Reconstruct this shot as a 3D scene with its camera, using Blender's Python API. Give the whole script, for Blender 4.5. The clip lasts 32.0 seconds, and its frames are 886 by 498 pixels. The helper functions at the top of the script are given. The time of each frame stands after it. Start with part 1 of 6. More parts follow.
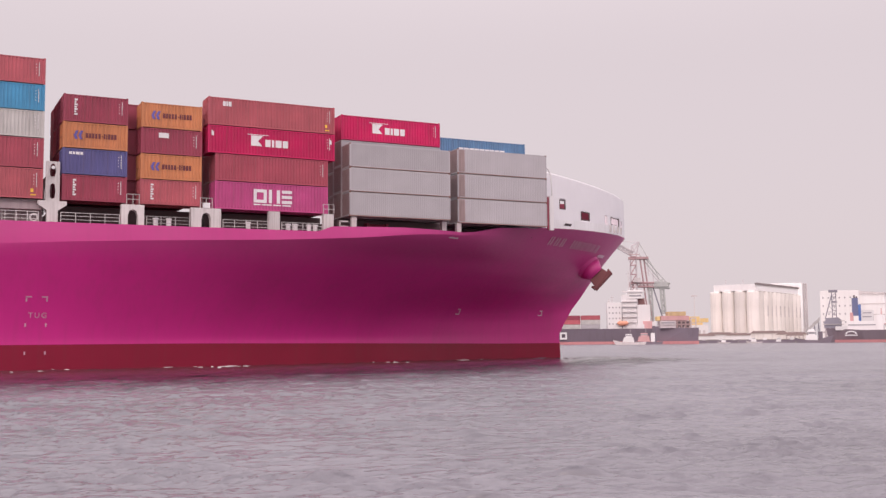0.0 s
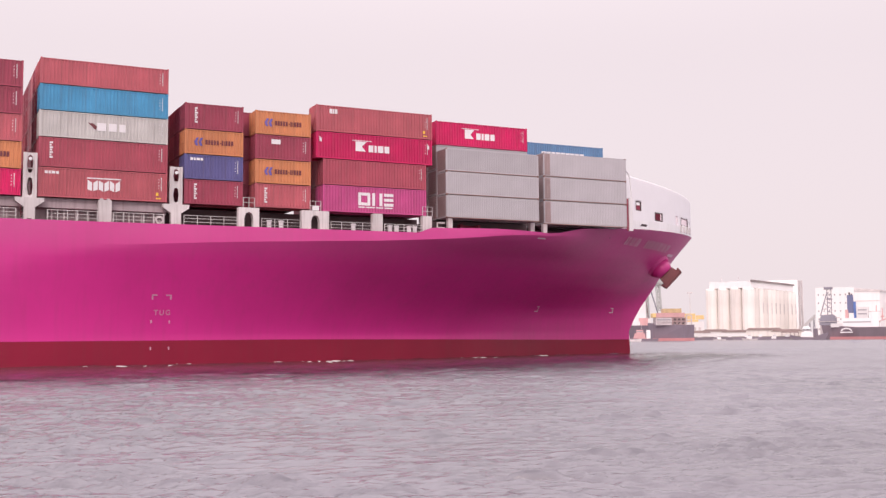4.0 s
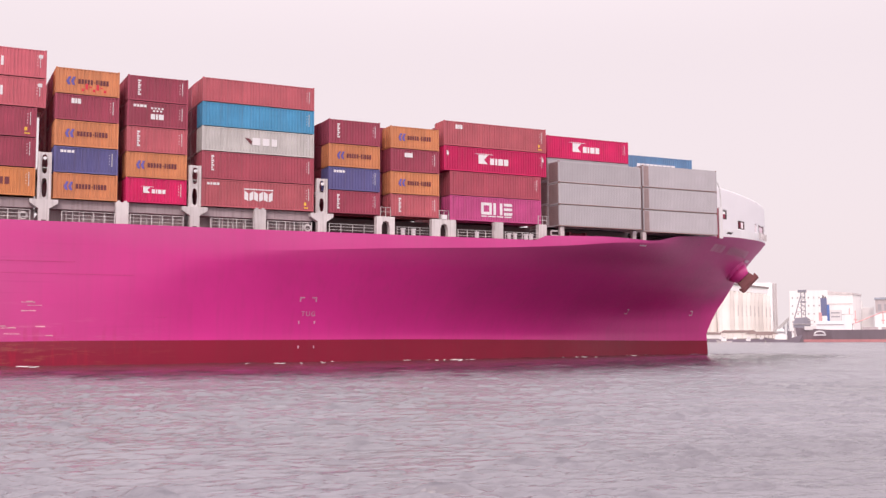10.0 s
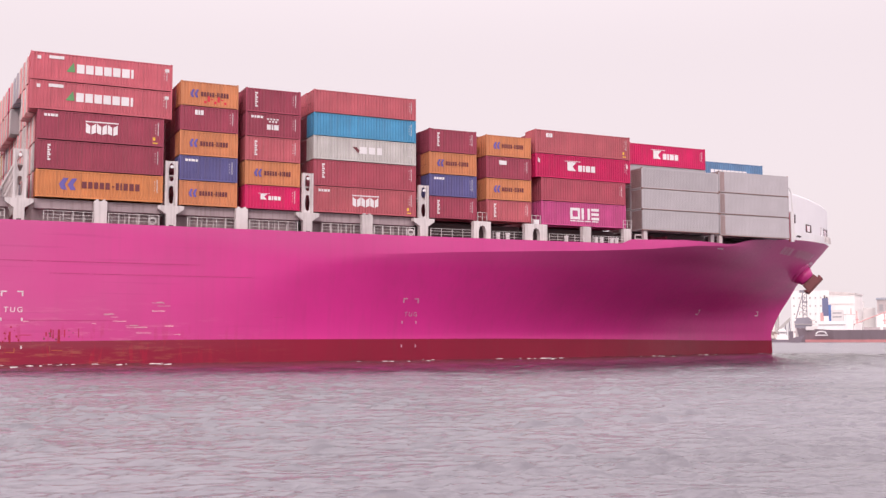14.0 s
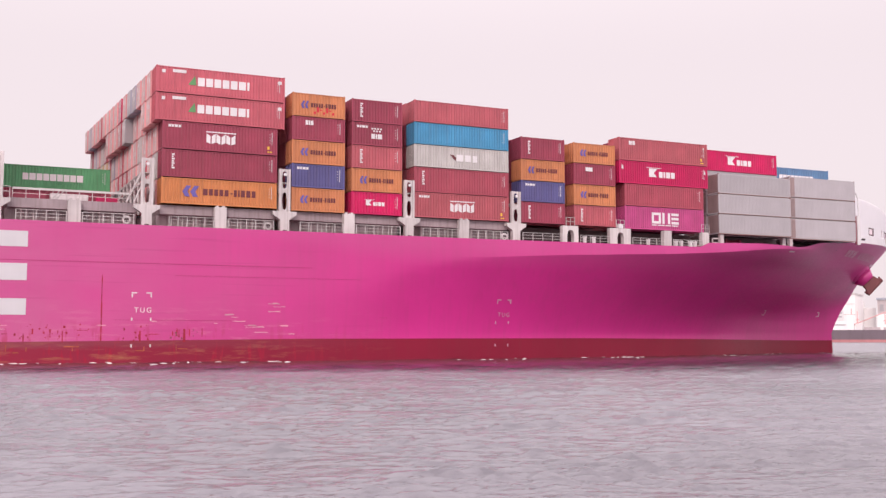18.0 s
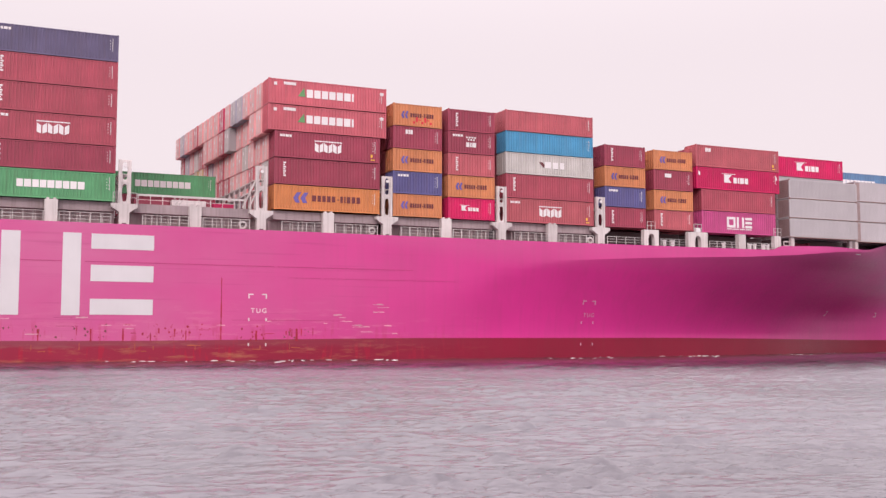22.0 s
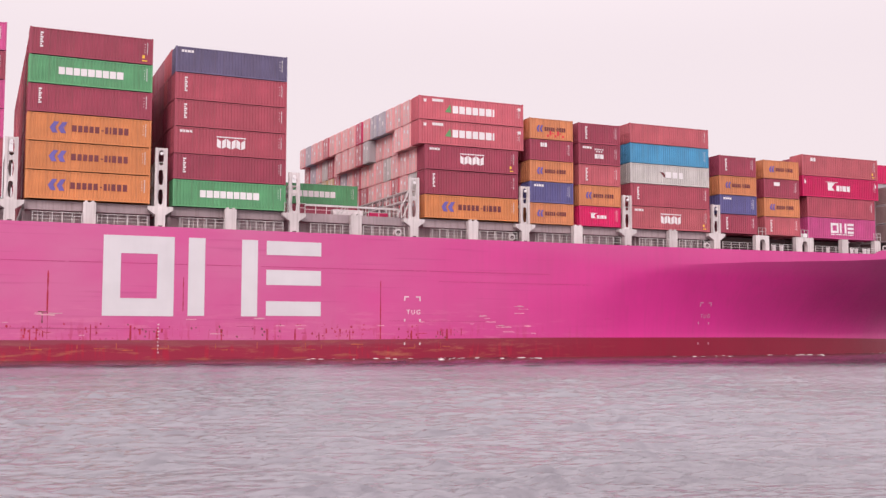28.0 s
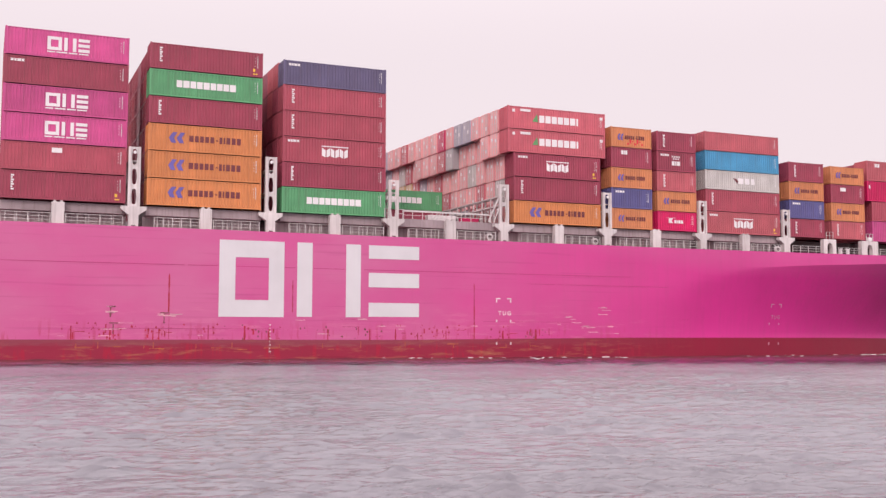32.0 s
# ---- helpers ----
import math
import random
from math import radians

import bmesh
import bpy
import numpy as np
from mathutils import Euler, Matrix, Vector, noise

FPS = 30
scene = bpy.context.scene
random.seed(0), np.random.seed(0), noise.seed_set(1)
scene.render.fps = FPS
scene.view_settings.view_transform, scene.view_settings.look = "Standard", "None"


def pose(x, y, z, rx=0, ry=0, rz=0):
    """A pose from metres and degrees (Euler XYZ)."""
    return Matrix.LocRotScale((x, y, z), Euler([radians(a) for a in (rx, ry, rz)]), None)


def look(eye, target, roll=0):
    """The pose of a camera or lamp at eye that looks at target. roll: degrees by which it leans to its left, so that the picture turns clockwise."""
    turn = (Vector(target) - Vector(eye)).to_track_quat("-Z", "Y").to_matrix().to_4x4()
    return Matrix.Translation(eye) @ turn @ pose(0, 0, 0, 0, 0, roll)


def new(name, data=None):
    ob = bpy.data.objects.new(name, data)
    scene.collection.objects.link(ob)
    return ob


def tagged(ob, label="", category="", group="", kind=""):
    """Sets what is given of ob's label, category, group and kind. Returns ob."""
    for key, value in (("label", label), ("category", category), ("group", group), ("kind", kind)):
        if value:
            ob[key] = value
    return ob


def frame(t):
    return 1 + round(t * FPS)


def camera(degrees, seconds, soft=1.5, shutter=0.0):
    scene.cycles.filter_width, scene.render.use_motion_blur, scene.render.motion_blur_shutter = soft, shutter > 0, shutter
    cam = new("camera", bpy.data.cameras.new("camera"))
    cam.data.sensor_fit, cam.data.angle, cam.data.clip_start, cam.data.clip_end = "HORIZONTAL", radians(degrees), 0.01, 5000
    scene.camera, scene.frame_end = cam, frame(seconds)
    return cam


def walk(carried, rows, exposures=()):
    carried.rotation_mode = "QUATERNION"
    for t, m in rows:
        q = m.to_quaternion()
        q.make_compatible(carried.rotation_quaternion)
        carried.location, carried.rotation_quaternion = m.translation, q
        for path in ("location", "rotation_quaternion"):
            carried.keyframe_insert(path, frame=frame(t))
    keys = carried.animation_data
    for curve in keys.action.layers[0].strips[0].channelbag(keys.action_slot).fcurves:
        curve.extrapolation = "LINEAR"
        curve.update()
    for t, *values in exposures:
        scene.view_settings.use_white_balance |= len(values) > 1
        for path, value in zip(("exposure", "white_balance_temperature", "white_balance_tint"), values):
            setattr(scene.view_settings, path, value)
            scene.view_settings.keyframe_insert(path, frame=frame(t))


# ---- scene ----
cam = camera(44.73, 32.0, soft=1.4)
EYE = 2.53
# seconds, yaw, pitch, roll of a camera that stands in one place
LOOKS = [
    (0.0, -10.310, 4.915, 0.458),
    (0.5, -10.294, 4.874, 0.452),
    (1.0, -10.335, 4.846, 0.448),
    (1.5, -10.379, 4.835, 0.444),
    (2.0, -10.379, 4.845, 0.441),
    (2.5, -10.427, 4.854, 0.441),
    (3.0, -10.428, 4.831, 0.441),
    (3.5, -10.449, 4.783, 0.437),
    (5.5, -11.333, 4.678, 0.379),
    (6.0, -11.730, 4.715, 0.345),
    (6.5, -11.829, 4.761, 0.306),
    (7.0, -11.862, 4.781, 0.270),
    (7.5, -11.867, 4.787, 0.241),
    (8.0, -11.851, 4.789, 0.220),
    (8.5, -11.837, 4.789, 0.205),
    (9.0, -11.820, 4.794, 0.195),
    (9.5, -11.802, 4.796, 0.190),
    (10.0, -11.783, 4.793, 0.185),
    (10.5, -11.774, 4.791, 0.174),
    (11.0, -11.749, 4.786, 0.159),
    (11.5, -11.734, 4.775, 0.143),
    (12.0, -11.721, 4.768, 0.128),
    (12.5, -11.698, 4.775, 0.116),
    (13.0, -11.702, 4.772, 0.109),
    (13.5, -11.709, 4.772, 0.104),
    (14.0, -11.712, 4.771, 0.097),
    (14.5, -11.696, 4.767, 0.089),
    (16.5, -11.687, 4.750, 0.043),
    (17.0, -11.704, 4.749, 0.037),
    (17.5, -11.702, 4.744, 0.030),
    (18.0, -11.695, 4.745, 0.020),
    (18.5, -11.703, 4.749, 0.011),
    (19.0, -11.702, 4.750, 0.002),
    (19.5, -11.710, 4.743, -0.005),
    (20.0, -11.698, 4.740, -0.014),
    (20.5, -11.705, 4.736, -0.023),
    (21.0, -11.702, 4.723, -0.028),
    (21.5, -11.716, 4.721, -0.032),
    (22.0, -11.714, 4.713, -0.036),
    (22.5, -11.713, 4.712, -0.040),
    (23.0, -11.715, 4.718, -0.041),
    (23.5, -11.719, 4.712, -0.039),
    (24.0, -11.725, 4.703, -0.038),
    (24.5, -11.731, 4.701, -0.043),
    (25.0, -11.714, 4.706, -0.052),
    (25.5, -11.701, 4.704, -0.059),
    (27.5, -11.689, 4.689, -0.065),
    (28.0, -11.692, 4.682, -0.066),
    (28.5, -11.691, 4.683, -0.069),
    (29.0, -11.698, 4.680, -0.073),
    (29.5, -11.701, 4.679, -0.078),
    (30.0, -11.706, 4.675, -0.083),
    (30.5, -11.710, 4.678, -0.090),
    (31.0, -11.714, 4.680, -0.098),
    (31.5, -11.708, 4.683, -0.108),
    (32.0, -11.704, 4.676, -0.118),
]
EXPOSURES = [(0.0, -0.3, 6880, 27), (2.0, -0.26, 6880, 27), (3.5, -0.06, 6880, 27), (6.0, 0.02, 6880, 27), (24.0, 0.03, 6880, 27), (32.0, 0.01, 6880, 27)]
walk(cam, [(t, pose(0, 0, EYE, 90 + pitch, roll, yaw)) for t, yaw, pitch, roll in LOOKS], EXPOSURES)

# the ship's way: metres and degrees as powers of u, which runs from -1 to 1 over the clip
SHIP_X = [3.1307, 46.5244, 0.3268, 0.0346, -0.0708, -0.1129]
SHIP_Y = [114.9802, 13.9514, -1.163, 1.3196, -0.0857, -0.7]
SHIP_TURN = [13.5383, -2.4096, 0.4201, -0.0924, -0.0297]


def ship_pose(t):
    u = (t - 16) / 16
    x, y, turn = (sum(c * u ** i for i, c in enumerate(cs)) for cs in (SHIP_X, SHIP_Y, SHIP_TURN))
    return pose(x, y, 0, 0, 0, turn)


KEY_TIMES = [2.0 * i for i in range(17)]
SHIP_POSES = [(t, ship_pose(t)) for t in KEY_TIMES]

# ---- world and light ----
SUN_HIGH, SUN_ROUND = 33.0, 200.0
world = bpy.data.worlds.new("hazy_sky")
scene.world = world
world.use_nodes = True
wn, wl = world.node_tree.nodes, world.node_tree.links
sky = wn.new("ShaderNodeTexSky")
sky.sky_type, sky.sun_disc = "NISHITA", False
sky.sun_elevation, sky.sun_rotation = radians(SUN_HIGH), radians(SUN_ROUND)
sky.air_density, sky.dust_density, sky.ozone_density = 1.0, 6.0, 1.0
dim = wn.new("ShaderNodeMixRGB")
dim.blend_type, dim.inputs[0].default_value = "MULTIPLY", 1.0
dim.inputs[2].default_value = (0.08, 0.08, 0.08, 1)
veil = wn.new("ShaderNodeMixRGB")
veil.inputs[0].default_value = 0.86
veil.inputs[2].default_value = (0.915, 0.905, 0.91, 1)
wl.new(sky.outputs[0], dim.inputs[1])
wl.new(dim.outputs[0], veil.inputs[1])
# thin overcast: brighter overhead than at the horizon
way = wn.new("ShaderNodeTexCoord")
up = wn.new("ShaderNodeSeparateXYZ")
wl.new(way.outputs["Generated"], up.inputs[0])
rise = wn.new("ShaderNodeMapRange")
rise.interpolation_type = "SMOOTHSTEP"
rise.inputs[1].default_value, rise.inputs[2].default_value = 0.24, 0.80
rise.inputs[3].default_value, rise.inputs[4].default_value = 1.0, 2.6
wl.new(up.outputs["Z"], rise.inputs[0])
glow = wn.new("ShaderNodeVectorMath")
glow.operation = "SCALE"
wl.new(veil.outputs[0], glow.inputs[0])
wl.new(rise.outputs[0], glow.inputs["Scale"])
wl.new(glow.outputs[0], wn["Background"].inputs[0])
wn["Background"].inputs[1].default_value = 1.0

sun = bpy.data.lights.new("sun", "SUN")
sun.energy, sun.angle, sun.color = 1.05, radians(14), (1.0, 0.96, 0.90)
sun_ob = new("sun", sun)
sun_ob.matrix_world = look(
    (300 * math.sin(radians(SUN_ROUND)), 300 * math.cos(radians(SUN_ROUND)), 300 * math.tan(radians(SUN_HIGH))), (0, 0, 0))


# ---- materials ----
def paint(name, colour, rough=0.5, wear=0.25, streak=0.3, scale=1.0, bump=0.02, metal=0.0, jitter=0.12, dirt=(0.10, 0.06, 0.05)):
    """Painted or bare surface with fading at large scale, fine grain and rain streaks."""
    m = bpy.data.materials.new(name)
    m.use_nodes = True
    n, l = m.node_tree.nodes, m.node_tree.links
    b = n["Principled BSDF"]
    b.inputs["Metallic"].default_value = metal
    co = n.new("ShaderNodeTexCoord")
    big = n.new("ShaderNodeTexNoise")
    big.inputs["Scale"].default_value, big.inputs["Detail"].default_value = 0.35 * scale, 4
    fine = n.new("ShaderNodeTexNoise")
    fine.inputs["Scale"].default_value, fine.inputs["Detail"].default_value = 9.0 * scale, 5
    mp = n.new("ShaderNodeMapping")
    mp.inputs["Scale"].default_value = (2.2 * scale, 2.2 * scale, 0.10 * scale)
    rain = n.new("ShaderNodeTexNoise")
    rain.inputs["Scale"].default_value, rain.inputs["Detail"].default_value = 2.0, 6
    for tex in (big, fine):
        l.new(co.outputs["Object"], tex.inputs["Vector"])
    l.new(co.outputs["Object"], mp.inputs["Vector"])
    l.new(mp.outputs[0], rain.inputs["Vector"])
    info = n.new("ShaderNodeObjectInfo")
    tone = n.new("ShaderNodeMapRange")
    tone.inputs[3].default_value, tone.inputs[4].default_value = 1 - jitter, 1 + jitter
    l.new(info.outputs["Random"], tone.inputs[0])
    fade = n.new("ShaderNodeMapRange")
    fade.inputs[1].default_value, fade.inputs[2].default_value = 0.3, 0.7
    fade.inputs[3].default_value, fade.inputs[4].default_value = 1 - wear * 0.6, 1 + wear * 0.4
    l.new(big.outputs[0], fade.inputs[0])
    mul = n.new("ShaderNodeMath")
    mul.operation = "MULTIPLY"
    l.new(tone.outputs[0], mul.inputs[0])
    l.new(fade.outputs[0], mul.inputs[1])
    hue = n.new("ShaderNodeHueSaturation")
    hue.inputs["Color"].default_value = (*colour, 1)
    l.new(mul.outputs[0], hue.inputs["Value"])
    dust = n.new("ShaderNodeMixRGB")
    dust.inputs[2].default_value = (*dirt, 1)
    amount = n.new("ShaderNodeMapRange")
    amount.inputs[1].default_value, amount.inputs[2].default_value = 0.48, 0.78
    amount.inputs[3].default_value, amount.inputs[4].default_value = 0.0, streak
    l.new(rain.outputs[0], amount.inputs[0])
    l.new(amount.outputs[0], dust.inputs[0])
    l.new(hue.outputs[0], dust.inputs[1])
    l.new(dust.outputs[0], b.inputs["Base Color"])
    gloss = n.new("ShaderNodeMapRange")
    gloss.inputs[3].default_value, gloss.inputs[4].default_value = rough - 0.12, min(1, rough + 0.15)
    l.new(fine.outputs[0], gloss.inputs[0])
    l.new(gloss.outputs[0], b.inputs["Roughness"])
    if bump:
        bp = n.new("ShaderNodeBump")
        bp.inputs["Strength"].default_value, bp.inputs["Distance"].default_value = 0.35, bump
        l.new(fine.outputs[0], bp.inputs["Height"])
        l.new(bp.outputs[0], b.inputs["Normal"])
    return m


PAINTS = {
    "maroon": (0.310, 0.047, 0.084), "redbrown": (0.375, 0.066, 0.100), "brick": (0.45, 0.100, 0.125), "crimson": (0.56, 0.008, 0.10),
    "pink": (0.55, 0.075, 0.245), "orange": (0.635, 0.235, 0.085), "amber": (0.57, 0.215, 0.095), "navy": (0.105, 0.10, 0.265), "slate": (0.115, 0.10, 0.19),
    "blue": (0.045, 0.27, 0.47), "green": (0.085, 0.33, 0.155), "grey": (0.48, 0.47, 0.46), "reefer": (0.405, 0.388, 0.412),
    "salmon": (0.53, 0.115, 0.15), "steelblue": (0.09, 0.20, 0.35), "sand": (0.62, 0.45, 0.25),
    "rose": (0.78, 0.38, 0.39), "greyblue": (0.40, 0.40, 0.48),
}
NAMES = {
    "maroon": "dark maroon", "redbrown": "red-brown", "brick": "brick-red", "crimson": "crimson", "pink": "magenta-pink", "orange": "orange", "amber": "faded orange",
    "navy": "navy-blue", "slate": "slate-blue", "blue": "sky-blue", "green": "green", "grey": "light grey", "reefer": "pale grey",
    "salmon": "faded red", "steelblue": "steel-blue", "sand": "sand-coloured", "rose": "pale pink-red", "greyblue": "grey-blue",
}
MAT = {k: paint("container_" + k, v, 0.5, 0.10 if k == "reefer" else 0.25, 0.06 if k == "reefer" else 0.28) for k, v in PAINTS.items()}
WHITE = paint("white_paint", (0.72, 0.71, 0.73), 0.5, 0.12, 0.08, jitter=0.04)
LOGO_BLUE = paint("blue_paint", (0.13, 0.10, 0.36), 0.5, 0.1, 0.1)
LOGO_DARK = paint("dark_paint", (0.15, 0.03, 0.04), 0.5, 0.1, 0.1)
LOGO_GREEN = paint("green_paint", (0.10, 0.30, 0.12), 0.5, 0.1, 0.1)
LOGO_YELLOW = paint("yellow_paint", (0.80, 0.50, 0.06), 0.5, 0.1, 0.1)
LOGO_RED = paint("red_paint", (0.60, 0.03, 0.05), 0.5, 0.1, 0.1)
DECKGREY = paint("deck_grey_paint", (0.34, 0.275, 0.295), 0.55, 0.3, 0.35)
PALEGREY = paint("pale_grey_paint", (0.60, 0.56, 0.565), 0.55, 0.25, 0.35)
# dark steel, and the painted shade of holes and forward hatches
STEEL_AND_SHADE = paint("dark_steel", (0.10, 0.07, 0.075), 0.6, 0.3, 0.3)
GALV = paint("galvanised_steel", (0.58, 0.56, 0.56), 0.5, 0.25, 0.2, metal=0.2)
COAMGREY = paint("coaming_grey_paint", (0.45, 0.385, 0.40), 0.55, 0.3, 0.35)
UNITGREY = paint("cooling_unit_brown_grey", (0.33, 0.245, 0.245), 0.6, 0.3, 0.35)
RAILBROWN = paint("rusty_rail", (0.26, 0.15, 0.13), 0.7, 0.3, 0.4)
SHIELD = paint("shield_white", (0.76, 0.755, 0.79), 0.45, 0.04, 0.02, bump=0.0, jitter=0.0)


def hull_paint(name, colour, rust, pale, chalk_and_light, grime, sheen):
    """Topside paint with weld seams, scuffs and rust runs above the water."""
    m = paint(name, colour, 0.37, 0.16, 0.10, 0.35, 0.0, jitter=0.0)
    n, l = m.node_tree.nodes, m.node_tree.links
    b = n["Principled BSDF"]
    before = b.inputs["Base Color"].links[0].from_socket
    b.inputs["Specular IOR Level"].default_value = sheen
    co = n.new("ShaderNodeTexCoord")
    xyz = n.new("ShaderNodeSeparateXYZ")
    l.new(co.outputs["Object"], xyz.inputs[0])
    # rust runs: narrow in x, long in z, thickest just above the boot top
    mp = n.new("ShaderNodeMapping")
    mp.inputs["Scale"].default_value = (1.9, 0.4, 0.35)
    run = n.new("ShaderNodeTexNoise")
    run.inputs["Scale"].default_value, run.inputs["Detail"].default_value = 1.0, 7
    l.new(co.outputs["Object"], mp.inputs[0])
    l.new(mp.outputs[0], run.inputs["Vector"])
    spot = n.new("ShaderNodeMapRange")
    spot.inputs[1].default_value, spot.inputs[2].default_value = 0.56, 0.64
    l.new(run.outputs[0], spot.inputs[0])
    low = n.new("ShaderNodeMapRange")
    low.inputs[1].default_value, low.inputs[2].default_value = 4.6, 2.2
    l.new(xyz.outputs["Z"], low.inputs[0])
    aft = n.new("ShaderNodeMapRange")
    aft.inputs[1].default_value, aft.inputs[2].default_value = 12.0, -14.0
    l.new(xyz.outputs["X"], aft.inputs[0])
    k1 = n.new("ShaderNodeMath")
    k1.operation = "MULTIPLY"
    l.new(spot.outputs[0], k1.inputs[0])
    l.new(low.outputs[0], k1.inputs[1])
    k2 = n.new("ShaderNodeMath")
    k2.operation = "MULTIPLY"
    l.new(k1.outputs[0], k2.inputs[0])
    l.new(aft.outputs[0], k2.inputs[1])
    k3 = n.new("ShaderNodeMath")
    k3.operation = "MULTIPLY"
    k3.inputs[1].default_value = rust
    l.new(k2.outputs[0], k3.inputs[0])
    mix = n.new("ShaderNodeMixRGB")
    mix.inputs[2].default_value = (0.42, 0.015, 0.045, 1)
    l.new(k3.outputs[0], mix.inputs[0])
    l.new(before, mix.inputs[1])
    # long horizontal fender scuffs
    mp2 = n.new("ShaderNodeMapping")
    mp2.inputs["Scale"].default_value = (0.05, 0.05, 1.6)
    scuff = n.new("ShaderNodeTexNoise")
    scuff.inputs["Scale"].default_value, scuff.inputs["Detail"].default_value = 1.4, 8
    l.new(co.outputs["Object"], mp2.inputs[0])
    l.new(mp2.outputs[0], scuff.inputs["Vector"])
    sc = n.new("ShaderNodeMapRange")
    sc.inputs[1].default_value, sc.inputs[2].default_value = 0.58, 0.75
    sc.inputs[4].default_value = 0.35
    l.new(scuff.outputs[0], sc.inputs[0])
    mix2 = n.new("ShaderNodeMixRGB")
    mix2.inputs[2].default_value = (colour[0] * 0.55, colour[1] * 0.8, colour[2] * 0.6, 1)
    ks = n.new("ShaderNodeMath")
    ks.operation = "MULTIPLY"
    l.new(sc.outputs[0], ks.inputs[0])
    l.new(aft.outputs[0], ks.inputs[1])
    l.new(ks.outputs[0], mix2.inputs[0])
    l.new(mix.outputs[0], mix2.inputs[1])
    # pale rubbed patches and ochre stains low on the side, aft
    mp3 = n.new("ShaderNodeMapping")
    mp3.inputs["Scale"].default_value = (0.22, 0.3, 1.5)
    rub = n.new("ShaderNodeTexNoise")
    rub.inputs["Scale"].default_value, rub.inputs["Detail"].default_value, rub.inputs["Roughness"].default_value = 1.3, 9, 0.7
    l.new(co.outputs["Object"], mp3.inputs[0])
    l.new(mp3.outputs[0], rub.inputs["Vector"])
    rb = n.new("ShaderNodeMapRange")
    rb.inputs[1].default_value, rb.inputs[2].default_value, rb.inputs[4].default_value = 0.53, 0.70, 0.7
    l.new(rub.outputs[0], rb.inputs[0])
    band = n.new("ShaderNodeMapRange")
    band.inputs[1].default_value, band.inputs[2].default_value = 7.0, 3.0
    l.new(xyz.outputs["Z"], band.inputs[0])
    k4 = n.new("ShaderNodeMath")
    k4.operation = "MULTIPLY"
    l.new(rb.outputs[0], k4.inputs[0])
    l.new(band.outputs[0], k4.inputs[1])
    k5 = n.new("ShaderNodeMath")
    k5.operation = "MULTIPLY"
    l.new(k4.outputs[0], k5.inputs[0])
    l.new(aft.outputs[0], k5.inputs[1])
    mix3 = n.new("ShaderNodeMixRGB")
    mix3.inputs[2].default_value = pale
    l.new(k5.outputs[0], mix3.inputs[0])
    l.new(mix2.outputs[0], mix3.inputs[1])
    # chalked middle body, part of its sunlit paleness painted in; patchy, fading towards bow
    midbody = n.new("ShaderNodeMapRange")
    midbody.inputs[1].default_value, midbody.inputs[2].default_value = 12.0, -36.0
    l.new(xyz.outputs["X"], midbody.inputs[0])
    mp4 = n.new("ShaderNodeMapping")
    mp4.inputs["Scale"].default_value = (0.10, 0.1, 0.22)
    cloud = n.new("ShaderNodeTexNoise")
    cloud.inputs["Scale"].default_value, cloud.inputs["Detail"].default_value = 1.0, 6
    l.new(co.outputs["Object"], mp4.inputs[0])
    l.new(mp4.outputs[0], cloud.inputs["Vector"])
    patch = n.new("ShaderNodeMapRange")
    patch.inputs[1].default_value, patch.inputs[2].default_value = 0.30, 0.66
    patch.inputs[3].default_value, patch.inputs[4].default_value = 0.55, 1.0
    l.new(cloud.outputs[0], patch.inputs[0])
    # the upper strake is painted paler, for the sky light an upright side takes
    strake = n.new("ShaderNodeMapRange")
    strake.inputs[1].default_value, strake.inputs[2].default_value, strake.inputs[4].default_value = 10.5, 13.2, 0.42
    l.new(xyz.outputs["Z"], strake.inputs[0])
    most = n.new("ShaderNodeMath")
    most.operation = "MAXIMUM"
    l.new(midbody.outputs[0], most.inputs[0])
    l.new(strake.outputs[0], most.inputs[1])
    k6 = n.new("ShaderNodeMath")
    k6.operation = "MULTIPLY"
    l.new(most.outputs[0], k6.inputs[0])
    l.new(patch.outputs[0], k6.inputs[1])
    mix4 = n.new("ShaderNodeMixRGB")
    mix4.inputs[2].default_value = chalk_and_light
    l.new(k6.outputs[0], mix4.inputs[0])
    l.new(before, mix4.inputs[1])
    l.new(mix4.outputs[0], mix.inputs[1])
    # drying line: grime from a ragged edge upwards
    ragged = n.new("ShaderNodeMath")
    ragged.operation = "MULTIPLY_ADD"
    ragged.inputs[1].default_value = 1.6
    l.new(rub.outputs[0], ragged.inputs[0])
    l.new(xyz.outputs["Z"], ragged.inputs[2])
    edge = n.new("ShaderNodeMapRange")
    edge.inputs[1].default_value, edge.inputs[2].default_value = grime[0], grime[0] + 0.5
    edge.inputs[4].default_value = grime[1]
    l.new(ragged.outputs[0], edge.inputs[0])
    k7 = n.new("ShaderNodeMath")
    k7.operation = "MULTIPLY"
    l.new(edge.outputs[0], k7.inputs[0])
    l.new(midbody.outputs[0], k7.inputs[1])
    mix5 = n.new("ShaderNodeMixRGB")
    mix5.inputs[2].default_value = (0.25, 0.062, 0.090, 1)
    l.new(k7.outputs[0], mix5.inputs[0])
    l.new(mix3.outputs[0], mix5.inputs[1])
    l.new(mix5.outputs[0], b.inputs["Base Color"])
    return m


HULL = hull_paint("hull_magenta", (0.60, 0.021, 0.236), 0.5, (0.64, 0.19, 0.33, 1), (0.56, 0.120, 0.29, 1), (99.0, 0.0), 0.6)
